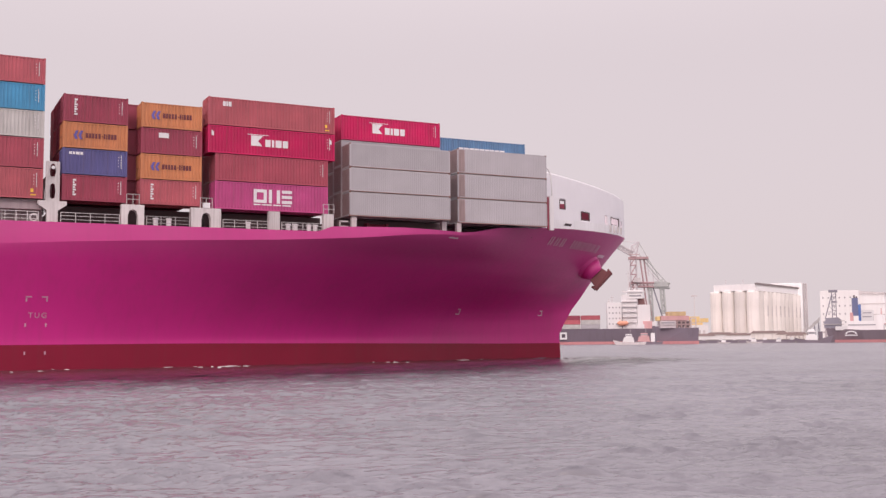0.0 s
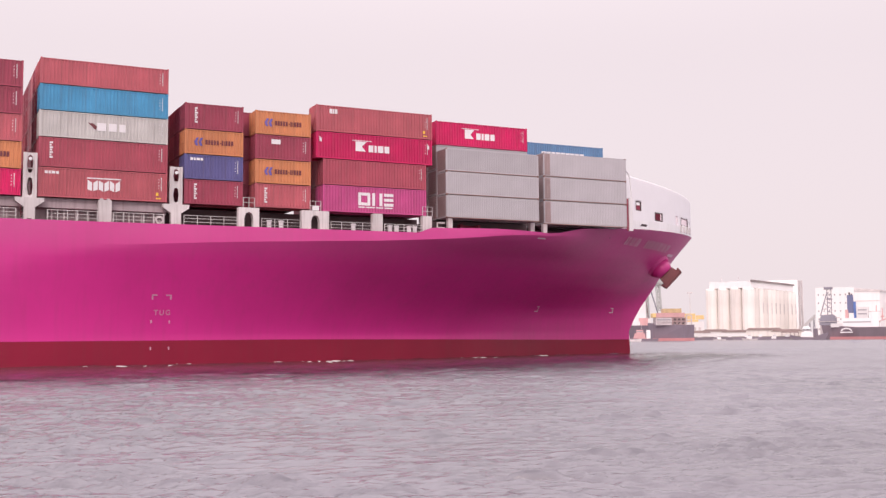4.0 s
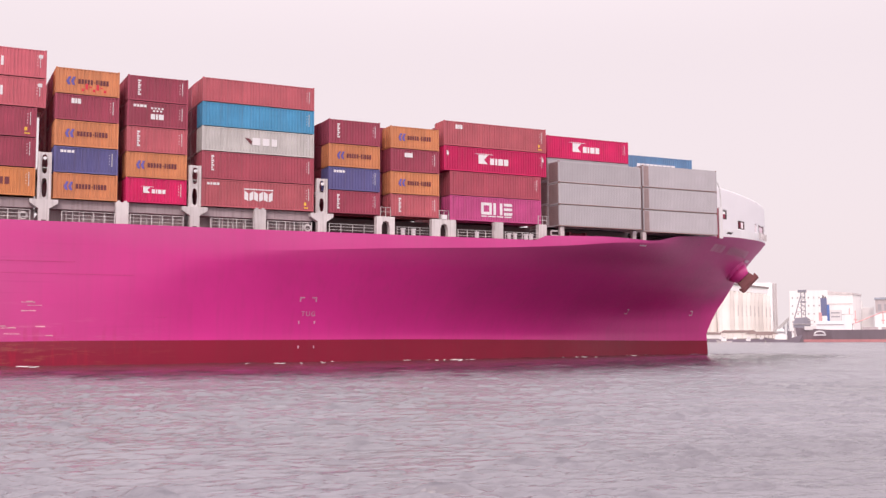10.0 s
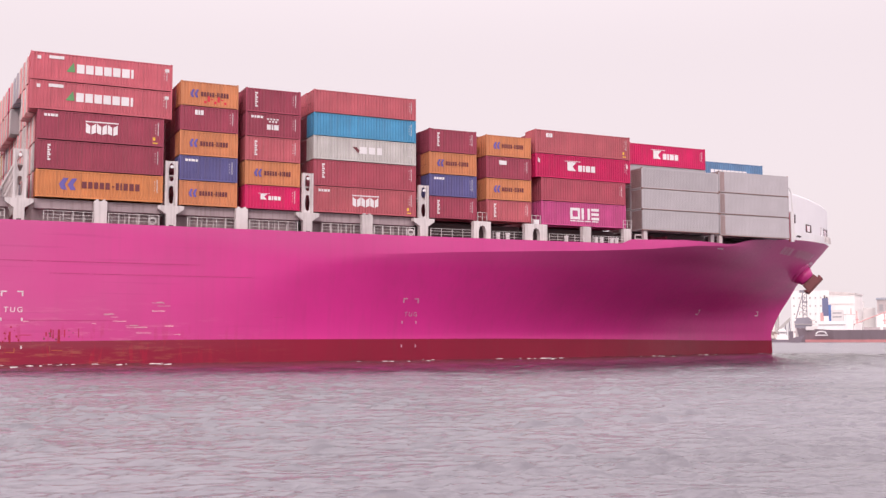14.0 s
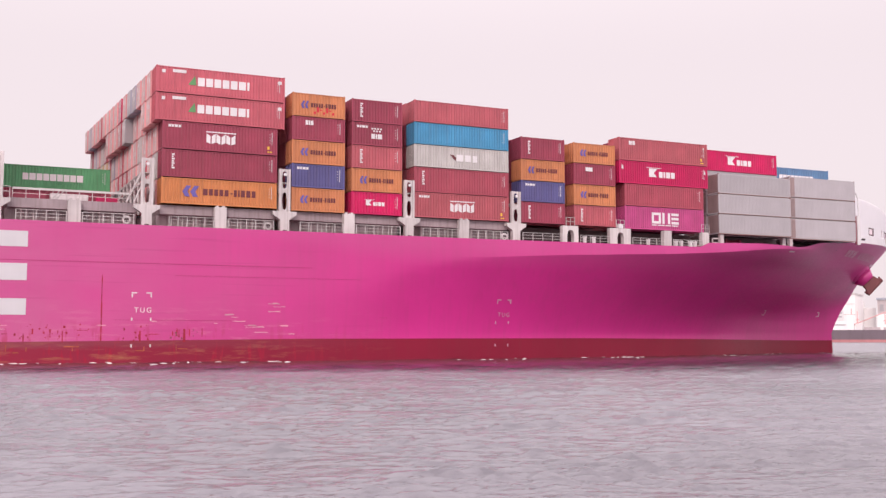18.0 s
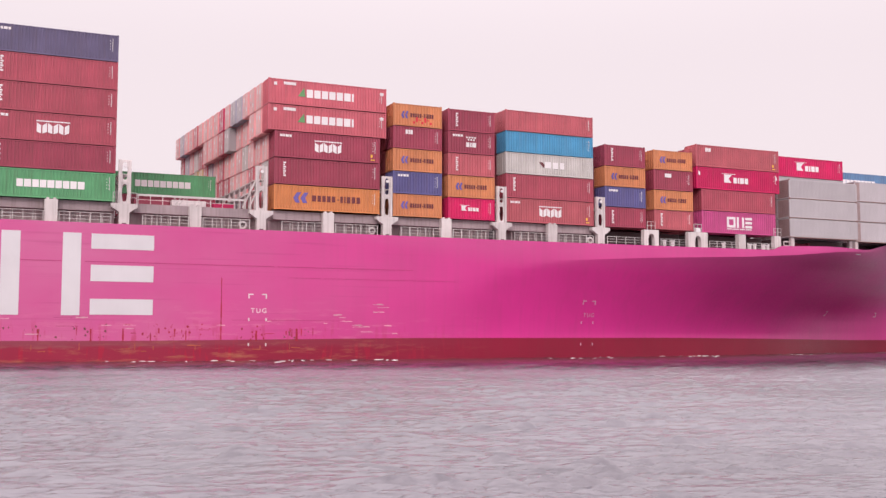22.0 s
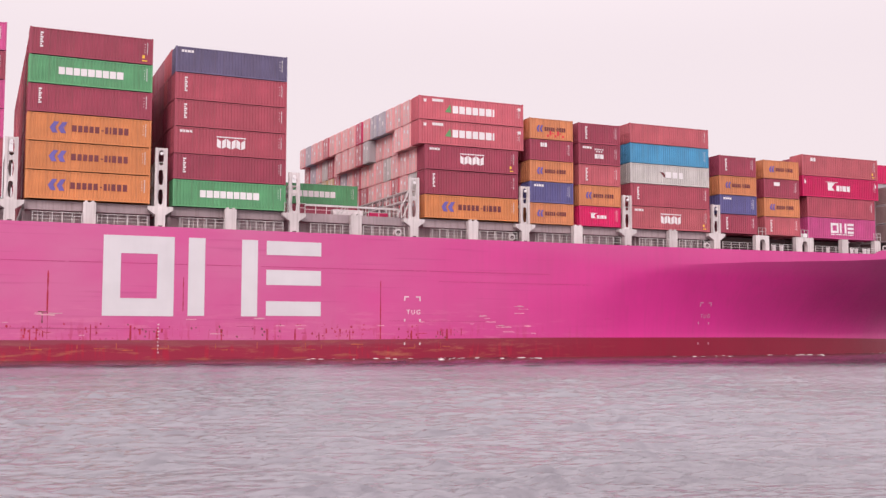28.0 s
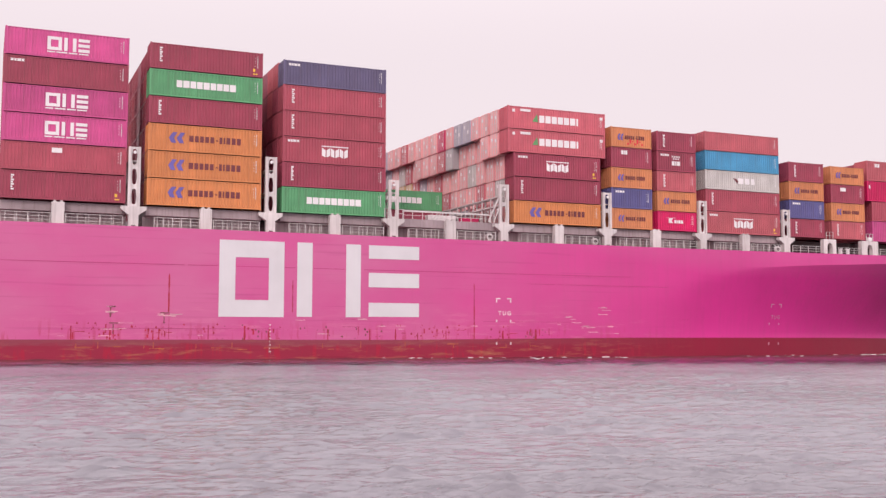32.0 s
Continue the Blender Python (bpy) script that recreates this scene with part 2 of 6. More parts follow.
BOOT = hull_paint("boot_top_red", (0.25, 0.012, 0.038), 0.6, (0.42, 0.17, 0.09, 1), (0.31, 0.026, 0.060, 1), (2.15, 0.7), 0.25)


# ---- mesh helpers ----
class Shape:
    """Collects boxes, rods and sheets for one mesh."""

    def __init__(self):
        self.v, self.f = [], []

    def add(self, vs, fs):
        k = len(self.v)
        self.v += [tuple(p) for p in vs]
        self.f += [tuple(k + i for i in face) for face in fs]
        return self

    def box(self, x0, y0, z0, x1, y1, z1):
        return self.add([(x0, y0, z0), (x1, y0, z0), (x1, y1, z0), (x0, y1, z0), (x0, y0, z1), (x1, y0, z1), (x1, y1, z1), (x0, y1, z1)],
                        [(0, 3, 2, 1), (4, 5, 6, 7), (0, 1, 5, 4), (1, 2, 6, 5), (2, 3, 7, 6), (3, 0, 4, 7)])

    def rod(self, a, b, r, n=8, r2=None):
        a, b = Vector(a), Vector(b)
        q = (b - a).to_track_quat("Z", "Y")
        vs = []
        for end, rr in ((a, r), (b, r if r2 is None else r2)):
            vs += [end + q @ Vector((rr * math.cos(2 * math.pi * (i + 0.5) / n), rr * math.sin(2 * math.pi * (i + 0.5) / n), 0)) for i in range(n)]
        fs = [(i, (i + 1) % n, n + (i + 1) % n, n + i) for i in range(n)] + [tuple(range(n - 1, -1, -1)), tuple(range(n, 2 * n))]
        return self.add(vs, fs)

    def prism(self, outline, y0, y1):
        """An outline in x, z, extruded from y0 to y1."""
        n = len(outline)
        vs = [(x, y0, z) for x, z in outline] + [(x, y1, z) for x, z in outline]
        fs = [tuple(range(n)), tuple(range(2 * n - 1, n - 1, -1))] + [(i, n + i, n + (i + 1) % n, (i + 1) % n) for i in range(n)]
        return self.add(vs, fs)

    def ring(self, outer, inner, y0, y1):
        """A frame between two outlines of equal count in x, z."""
        n = len(outer)
        vs = [(x, y, z) for y in (y0, y1) for o in (outer, inner) for x, z in o]
        fs = []
        for i in range(n):
            j = (i + 1) % n
            fs += [(i, j, n + j, n + i), (2 * n + i, 3 * n + i, 3 * n + j, 2 * n + j), (i, 2 * n + i, 2 * n + j, j), (n + i, n + j, 3 * n + j, 3 * n + i)]
        return self.add(vs, fs)

    def mesh(self, name, material, smooth=False):
        me = bpy.data.meshes.new(name)
        me.from_pydata(self.v, [], self.f)
        me.materials.append(material)
        if smooth:
            me.polygons.foreach_set("use_smooth", [True] * len(me.polygons))
        me.update()
        bm = bmesh.new()
        bm.from_mesh(me)
        bmesh.ops.recalc_face_normals(bm, faces=bm.faces)
        bm.to_mesh(me)
        bm.free()
        return me


def part(name, me, parent, label="", m=None):
    ob = new(name, me)
    ob.parent = parent
    if m is not None:
        ob.matrix_local = m
    if label:
        tagged(ob, label)
    return ob


def thing(name, m, label, category, group="", kind=""):
    ob = new(name)
    ob.matrix_world = m
    ob.empty_display_size = 0.5
    return tagged(ob, label, category, group, kind)


ABOARD = []  # what rides on the ship, with its place in the ship's space


def aboard(name, m, label, category, group="", kind=""):
    ob = thing(name, m, label, category, group, kind)
    ABOARD.append((ob, m))
    return ob


# ---- the ship's lines: x to the bow, y away from the near side, z up from the water ----
MID, HALF = 22.1, 22.95


def between(x, table):
    return float(np.interp(x, [a for a, _ in table], [b for _, b in table]))


STEM = [(-4, 95.5), (0, 97.1), (3.3, 96.9), (5, 97.8), (6.9, 99.1), (8.7, 100.7), (11.2, 102.7), (14.9, 105.9), (18, 108.7), (20.2, 109.3), (25, 109.3)]
TAPER = [(-4, -2), (4.0, -2), (5.2, 1), (7.2, 5), (9.2, 10), (10.6, 14.5), (11.5, 19), (12.1, 24.5), (12.5, 32), (13.2, 49), (13.7, 57), (14.3, 64), (16, 66), (25, 68)]
FORE_TAPER = [(-4, -2), (5.2, -2), (7.0, 4), (9, 11), (12, 25), (15, 43), (18, 62), (25, 68)]
KNUCKLE_A = [(0, 1.8), (12, 1.8), (16, 1.6)]
FULL_A = [(0, 1.8), (12, 1.8), (16, 1.6)]
FULL_B = [(-4, 1.14), (5.2, 1.14), (6.4, 1.11), (7.8, 1.03), (9.3, 0.93), (11, 0.83), (13, 0.73), (16, 0.655)]
SHEER = [(-250, 14.3), (-70, 13.95), (-10, 13.95), (17, 14.0), (52.4, 14.2), (53.9, 14.78), (62, 15.0), (72.3, 14.9), (77.2, 15.85), (81, 16.15), (86, 16.55), (92, 16.8), (100, 17.0), (110, 17.15)]


def knuckle(x):
    """Height of the knuckle line, above which the side stands upright."""
    return float(np.interp(x, [a for _, a in TAPER[1:-2]] + [90], [h for h, _ in TAPER[1:-2]] + [15.6]))


def midship_breadth(x, z):
    """Flare of even slope from the knuckle down, easing to upright at the waterline."""
    u = min(1.0, max(0.0, (x + 2) / 99.0))
    top = knuckle(x)
    v = min(1.0, max(0.0, (top - z) / (top - 3.0)))
    return HALF - HALF * (1 - (1 - u ** 1.8) ** 1.14) * (1.25 * v - 0.25 * v ** 4)


def breadth(x, z):
    fore = min(1.0, max(0.0, (x - 50) / 32))
    if fore == 0.0:
        return midship_breadth(x, z)
    fore = fore * fore * (3 - 2 * fore)
    return midship_breadth(min(x, 84.0), z) * (1 - fore) + bow_breadth(x, z) * fore


def bow_breadth(x, z):
    s, total = between(z, STEM), 0.0
    soft = between(z, [(9.5, 0.45), (12.3, 0.10)])
    fore = min(1.0, max(0.0, (x - 58) / 26))
    fine = min(1.0, max(0.0, (x - 55) / 36)) * between(z, [(5.4, 0.50), (6.4, 0.44), (7.8, 0.25), (9.3, 0.08), (11, 0.0)])
    for k in (-2, -1, 0, 1, 2):
        dz = k * soft
        f = between(z + dz, TAPER) * (1 - fore) + between(z + dz, FORE_TAPER) * fore
        u = min(1.0, max(0.0, (x - f) / (s - f)))
        power = between(z, KNUCKLE_A) * (1 - fore) + between(z, FULL_A) * fore
        total += (1 - u ** power) ** (between(z + dz, FULL_B) + fine)
    return HALF * total / 5


def side(x, z):
    return MID - breadth(x, z)


STERN = -190.0
XS = [STERN, -150, -110, -80, -60, -40, -30] + [-27 + 3 * i for i in range(26)] + [52.4, 53.9]
XS += [57, 60]
BOWN = 34


def hull_rows(lo_of, hi_of, count):
    """Rows of points on the near side between two heights along the ship."""
    rows = []
    for k in range(count + 1):
        row = []
        for x in XS:
            z = lo_of(x) + (hi_of(x) - lo_of(x)) * k / count
            row.append((x, side(x, z), z))
        for j in range(1, BOWN + 1):
            w = 1 - (1 - j / BOWN) ** 1.6
            z = lo_of(60 + 50 * w) + (hi_of(60 + 50 * w) - lo_of(60 + 50 * w)) * k / count
            x = 60 + (between(z, STEM) - 60) * w
            row.append((x, side(x, z) if j < BOWN else MID, z))
        rows.append(row)
    return rows


def hull_sheet(rows, name, material, thick=0.0):
    s = Shape()
    w = len(rows[0])
    for far in (False, True):
        vs = [(x, 2 * MID - y if far else y, z) for row in rows for x, y, z in row]
        fs = [(i * w + j, i * w + j + 1, (i + 1) * w + j + 1, (i + 1) * w + j) for i in range(len(rows) - 1) for j in range(w - 1)]
        s.add(vs, fs)
    # transom
    for i in range(len(rows) - 1):
        a, b = rows[i][0], rows[i + 1][0]
        s.add([a, (a[0], 2 * MID - a[1], a[2]), (b[0], 2 * MID - b[1], b[2]), b], [(0, 1, 2, 3)])
    return s.mesh(name, material, True)


def sheer(x):
    return between(x, SHEER)


ship = aboard("container_ship", pose(0, 0, 0), "large magenta-hulled container ship under way on harbour water", "container ship")
BOOTLINE = [(-30, 2.2), (0, 2.5), (40, 2.55), (80, 2.3), (97, 2.2)]


def bootline(x):
    return between(x, BOOTLINE)


part("boot_top", hull_sheet(hull_rows(lambda x: -3.0, bootline, 6), "boot_top", BOOT), ship, "dull red boot-top band at the waterline")


def crease(x):
    """The knuckle where it can be seen, kept under the sheer."""
    return min(max(knuckle(x), 11.9), sheer(x) - 0.35)


part("hull_side", hull_sheet(hull_rows(bootline, crease, 38), "hull_side", HULL), ship, "magenta painted steel hull with rust runs and scuffs")
part("sheer_strake", hull_sheet(hull_rows(crease, sheer, 8), "sheer_strake", HULL), ship, "upright magenta strake under the deck edge")

# weather deck, a little below the sheer
deck = Shape()
edge = [(x, side(x, sheer(x)) + 0.12, sheer(x) - (0.05 if x < 76 else 1.1)) for x in XS]
for j in range(1, 25):
    x = 60 + 45.0 * j / 24
    z = sheer(x) - (0.05 if j < 8 else 0.9)
    edge.append((x, side(x, z - 0.3) + 0.4, z))
deck.add([p for x, y, z in edge for p in ((x, y, z), (x, 2 * MID - y, z))], [(2 * i, 2 * i + 2, 2 * i + 3, 2 * i + 1) for i in range(len(edge) - 1)])
# red chosen so that the deck throws pink light onto the grey fittings
part("weather_deck", deck.mesh("weather_deck", paint("deck_red", (0.30, 0.07, 0.11), 0.7, 0.3, 0.3)), ship, "dull red painted weather deck")
part("lower_bottom", Shape().box(STERN + 1, 6, -3.2, 80, 38, -3.0).mesh("lower_bottom", BOOT), ship)


def on_hull(s, proud=0.03):
    """Lays a flat shape in x, z on the near side of the hull."""
    s.v = [(x, side(x, z) - proud + y, z) for x, y, z in s.v]
    return s


EMBLEM = paint("emblem_white", (0.61, 0.61, 0.645), 0.5, 0.08, 0.02, jitter=0.0)
# great white emblem on the side: a square ring, two uprights, three bars
def flat(outline):
    return Shape().prism(outline, -0.0, 0.02)


part("emblem_ring", on_hull(Shape().ring([(-51.15, 4.65), (-44.04, 4.65), (-44.04, 12.9), (-51.15, 12.9)],
                                         [(-49.4, 6.47), (-45.75, 6.47), (-45.75, 11.07), (-49.4, 11.07)], 0, 0.02)).mesh("emblem_ring", EMBLEM), ship, "white painted square ring")
for x0, x1 in ((-42.58, -40.85), (-36.95, -35.22)):
    part("emblem_upright", on_hull(flat([(x0, 4.72), (x1, 4.72), (x1, 12.9), (x0, 12.9)])).mesh("emblem_upright", EMBLEM), ship, "white painted upright bar")
for z0, z1 in ((4.8, 6.37), (8.12, 9.75), (11.36, 12.88)):
    part("emblem_bar", on_hull(flat([(-34.26, z0), (-28.14, z0), (-28.14, z1), (-34.26, z1)])).mesh("emblem_bar", EMBLEM), ship, "white painted level bar")

# ---- shipping containers ----
WIDE = 2.438
FORTY, TWENTY, FORTYFIVE = 12.19, 6.06, 13.72
CACHE = {}


def cached(key, make):
    if key not in CACHE:
        CACHE[key] = make()
    return CACHE[key]


def corrugated(x0, x1, z0, z1, y, depth, pitch):
    """An upright sheet with trapezoid folds; its outer face at y."""
    s = Shape()
    count = max(3, round((x1 - x0) / pitch))
    p = (x1 - x0) / count
    prof = [(x0, y)]
    for i in range(count):
        a = x0 + i * p
        prof += [(a + 0.36 * p, y), (a + 0.48 * p, y + depth), (a + 0.88 * p, y + depth), (a + p, y)]
    s.add([(x, yy, z) for x, yy in prof for z in (z0, z1)], [(2 * i, 2 * i + 2, 2 * i + 3, 2 * i + 1) for i in range(len(prof) - 1)])
    return s


def frame_shape(n, h, reefer):
    s = Shape()
    for x in (0.0, n - 0.15):
        for y in (0.0, WIDE - 0.15):
            s.box(x, y, 0.10, x + 0.15, y + 0.15, h - 0.10)
    for y in (0.015, WIDE - 0.085):
        s.box(0.15, y, 0.03, n - 0.15, y + 0.07, 0.17)
        s.box(0.15, y, h - 0.13, n - 0.15, y + 0.07, h - 0.04)
    for x in (0.01, n - 0.09):
        s.box(x, 0.15, 0.03, x + 0.08, WIDE - 0.15, 0.17)
        s.box(x, 0.15, h - 0.13, x + 0.08, WIDE - 0.15, h - 0.03)
    return s


def body_shape(n, h):
    return Shape().box(0.10, 0.085, 0.10, n - 0.06, WIDE - 0.03, h - 0.05)


def door_shape(h):
    """One door leaf at the aft end, with pressed panels."""
    s = Shape().box(0.035, 0.16, 0.17, 0.09, WIDE / 2 - 0.01, h - 0.13)
    step = (h - 0.5) / 4
    for i in range(4):
        s.box(0.02, 0.22, 0.24 + i * step, 0.035, WIDE / 2 - 0.08, 0.24 + i * step + step * 0.72)
    return s


def lockrod_shape(h, y):
    s = Shape().rod((0.0, y, 0.14), (0.0, y, h - 0.10), 0.034, 6)
    for z in (0.3, h / 2, h - 0.3):
        s.box(-0.02, y - 0.06, z - 0.04, 0.03, y + 0.06, z + 0.04)
    s.box(-0.03, y - 0.02, 1.12, -0.005, y + 0.42, 1.17)
    return s


def machine_end(h):
    """The cooling unit at a reefer's aft end: louvres and a fan panel."""
    s = Shape()
    for i in range(9):
        s.box(-0.01, 0.28, 0.35 + i * 0.24, 0.03, WIDE - 0.28, 0.35 + i * 0.24 + 0.11)
    return s


FLIP = Matrix.Translation((0, WIDE, 0)) @ Matrix.Diagonal((1, -1, 1, 1))


# markings: thin paint on the outer side, in x, z from the lower aft corner
def blocks(s, x, z, widths, tall, gap, y=0.004):
    for w in widths:
        if w > 0:
            s.box(x, y, z, x + w, y + 0.012, z + tall)
        x += abs(w) + gap
    return s


def mark_shapes(kind, n, h):
    c, m = n / 2, h / 2
    if kind == "ring":
        a = Shape().ring([(c - 2.05, m - 0.62), (c - 0.65, m - 0.62), (c - 0.65, m + 0.78), (c - 2.05, m + 0.78)],
                         [(c - 1.72, m - 0.3), (c - 0.98, m - 0.3), (c - 0.98, m + 0.46), (c - 1.72, m + 0.46)], 0.004, 0.016)
        blocks(a, c - 0.42, m - 0.62, [0.34, -0.42, 0.34], 1.4, 0.05)
        for k in (0, 1, 2):
            a.box(c + 0.98, 0.004, m - 0.62 + 0.54 * k, c + 2.1, 0.016, m - 0.3 + 0.54 * k)
        blocks(a, c - 2.05, m - 0.88, [0.75, 1.05, 0.85, 0.95], 0.13, 0.15)
        return [(a, WHITE)]
    if kind == "wide":
        return [(blocks(Shape(), c - 3.25, m - 0.38, [0.6, 0.66, 0.6, 0.6, 0.66, 0.6, 0.6, 0.6, 0.66], 0.76, 0.1), WHITE)]
    if kind == "crest":
        k = n / FORTY if n > 10 else 0.52
        u = k if n > 10 else 0.72
        e = Shape()
        for i in range(2):
            x = c - (3.95 - i * 0.82) * k
            e.prism([(x, m - 0.02 * u), (x + 0.42 * k, m + 0.6 * u), (x + 0.9 * k, m + 0.6 * u), (x + 0.52 * k, m), (x + 0.78 * k, m - 0.55 * u), (x + 0.28 * k, m - 0.55 * u)], 0.004, 0.016)
        t = blocks(Shape(), c - 1.8 * k, m - 0.32 * u, [0.46 * k, 0.40 * k, 0.40 * k, 0.40 * k, 0.40 * k], 0.66 * u, 0.15 * k)
        t.box(c + 1.08 * k, 0.004, m - 0.08 * u, c + 1.32 * k, 0.016, m + 0.04 * u)
        blocks(t, c + 1.45 * k, m - 0.32 * u, [0.30 * k, 0.16 * k, 0.42 * k, 0.42 * k, 0.42 * k], 0.7 * u, 0.15 * k)
        return [(e, LOGO_BLUE), (t, LOGO_DARK)]
    if kind == "shield":
        a = Shape().box(c - 1.6, 0.004, m + 0.52, c + 1.6, 0.016, m + 0.64)
        for i in range(3):
            x = c - 1.55 + i * 1.05
            a.prism([(x, m + 0.42), (x, m - 0.5), (x + 0.42, m - 0.68), (x + 0.42, m + 0.14)], 0.004, 0.016)
            a.prism([(x + 0.54, m + 0.14), (x + 0.54, m - 0.68), (x + 0.96, m - 0.5), (x + 0.96, m + 0.42)], 0.004, 0.016)
        return [(a, WHITE)]
    if kind == "initial":
        k = 1.35 if n > 10 else 0.75
        a = Shape().prism([(c - 1.75 * k, m - 0.32 * k), (c - 0.85 * k, m - 0.32 * k), (c - 1.2 * k, m + 0.08), (c - 0.8 * k, m + 0.48 * k), (c - 1.75 * k, m + 0.48 * k)], 0.004, 0.016)
        a.box(c - 2.05 * k, 0.004, m + 0.52 * k, c - 0.35 * k, 0.016, m + 0.57 * k)
        blocks(a, c - 0.62 * k, m - 0.34 * k, [0.42 * k, 0.2 * k, 0.48 * k, 0.42 * k], 0.56 * k, 0.1 * k)
        if n > 13:
            for x in (0.35, n - 0.6):
                a.prism([(x, h - 1.05), (x + 0.25, h - 1.15), (x + 0.25, h - 0.75), (x, h - 0.5)], 0.004, 0.016)
        return [(a, WHITE)]
    if kind == "trio":
        return [(Shape().prism([(c - 1.6, m + 0.35), (c - 0.9, m - 0.35), (c - 0.75, m), (c - 1.1, m + 0.3)], 0.004, 0.016), LOGO_DARK),
                (blocks(Shape(), c - 0.75, m - 0.38, [0.85, 0.75, 0.6], 0.78, 0.25), WHITE)]
    if kind == "dots":
        a = blocks(Shape(), c - 0.7, m + 0.55, [0.22] * 4, 0.18, 0.13)
        blocks(a, c - 0.5, m + 0.28, [0.22] * 3, 0.18, 0.13)
        blocks(a, c - 0.7, m - 0.5, [0.42, 0.2, 0.5], 0.55, 0.08)
        return [(a, WHITE)]
    if kind == "peak":
        e = Shape().prism([(c - 3.55, m - 0.4), (c - 2.7, m - 0.4), (c - 2.85, m + 0.6)], 0.004, 0.016)
        t = blocks(Shape(), c - 2.55, m - 0.45, [0.72, 0.72, 0.72, 0.72, 0.72, 0.76, 0.24], 0.9, 0.15)
        t.box(0.6, 0.004, h - 0.75, 0.95, 0.016, h - 0.4)
        t.box(1.7, 0.004, h - 0.62, 3.1, 0.016, h - 0.3)
        t.box(n - 0.75, 0.004, h - 0.85, n - 0.35, 0.016, h - 0.5)
        return [(e, LOGO_GREEN), (t, WHITE)]
    if kind == "upright":
        a = Shape()
        for k in range(7):
            w = (0.30, 0.17, 0.30, 0.22)[k % 4]
            a.box(1.0, 0.004, h - 0.62 - k * 0.235, 1.0 + w, 0.016, h - 0.45 - k * 0.235)
        return [(a, WHITE)]
    if kind == "tag":
        return [(blocks(Shape(), 0.6, h - 0.62, [0.28, 0.2, 0.35, 0.25], 0.26, 0.07), WHITE)]
    if kind == "plate":
        return [(Shape().box(c - 1.3, 0.004, h - 0.95, c - 0.3, 0.016, h - 0.45), WHITE)]
    if kind == "pair":
        return [(blocks(Shape(), 1.5, h - 0.9, [0.3, 0.2, 0.3], 0.5, 0.05), WHITE)]
    if kind == "scrawl":
        a = Shape()
        for i in range(7):
            a.box(c - 0.6 + i * 0.35, 0.002, 0.35 + 0.2 * (i % 3), c - 0.35 + i * 0.35, 0.016, 0.62 + 0.25 * ((i * 2) % 3))
        return [(a, LOGO_RED)]
    if kind == "ids":
        a = Shape()
        for k in range(9):
            a.box(n - 0.62, 0.004, h - 0.55 - k * 0.15, n - 0.54, 0.016, h - 0.45 - k * 0.15)
            if k % 2:
                a.box(n - 0.86, 0.004, h - 0.55 - k * 0.15, n - 0.80, 0.016, h - 0.45 - k * 0.15)
        return [(a, WHITE)]
    if kind == "amber":
        return [(Shape().box(n - 1.1, 0.004, 0.62, n - 0.85, 0.016, 0.95).box(n - 1.1, 0.004, 0.3, n - 0.6, 0.016, 0.42), LOGO_YELLOW)]
    return []


MARK_WORDS = {"ring": "white block emblem", "wide": "row of white blocks", "crest": "blue crest and dark blocks", "shield": "white shield emblem",
              "initial": "white block and bars", "trio": "dark flash and white blocks", "dots": "white dots and blocks", "peak": "green peak and white blocks"}


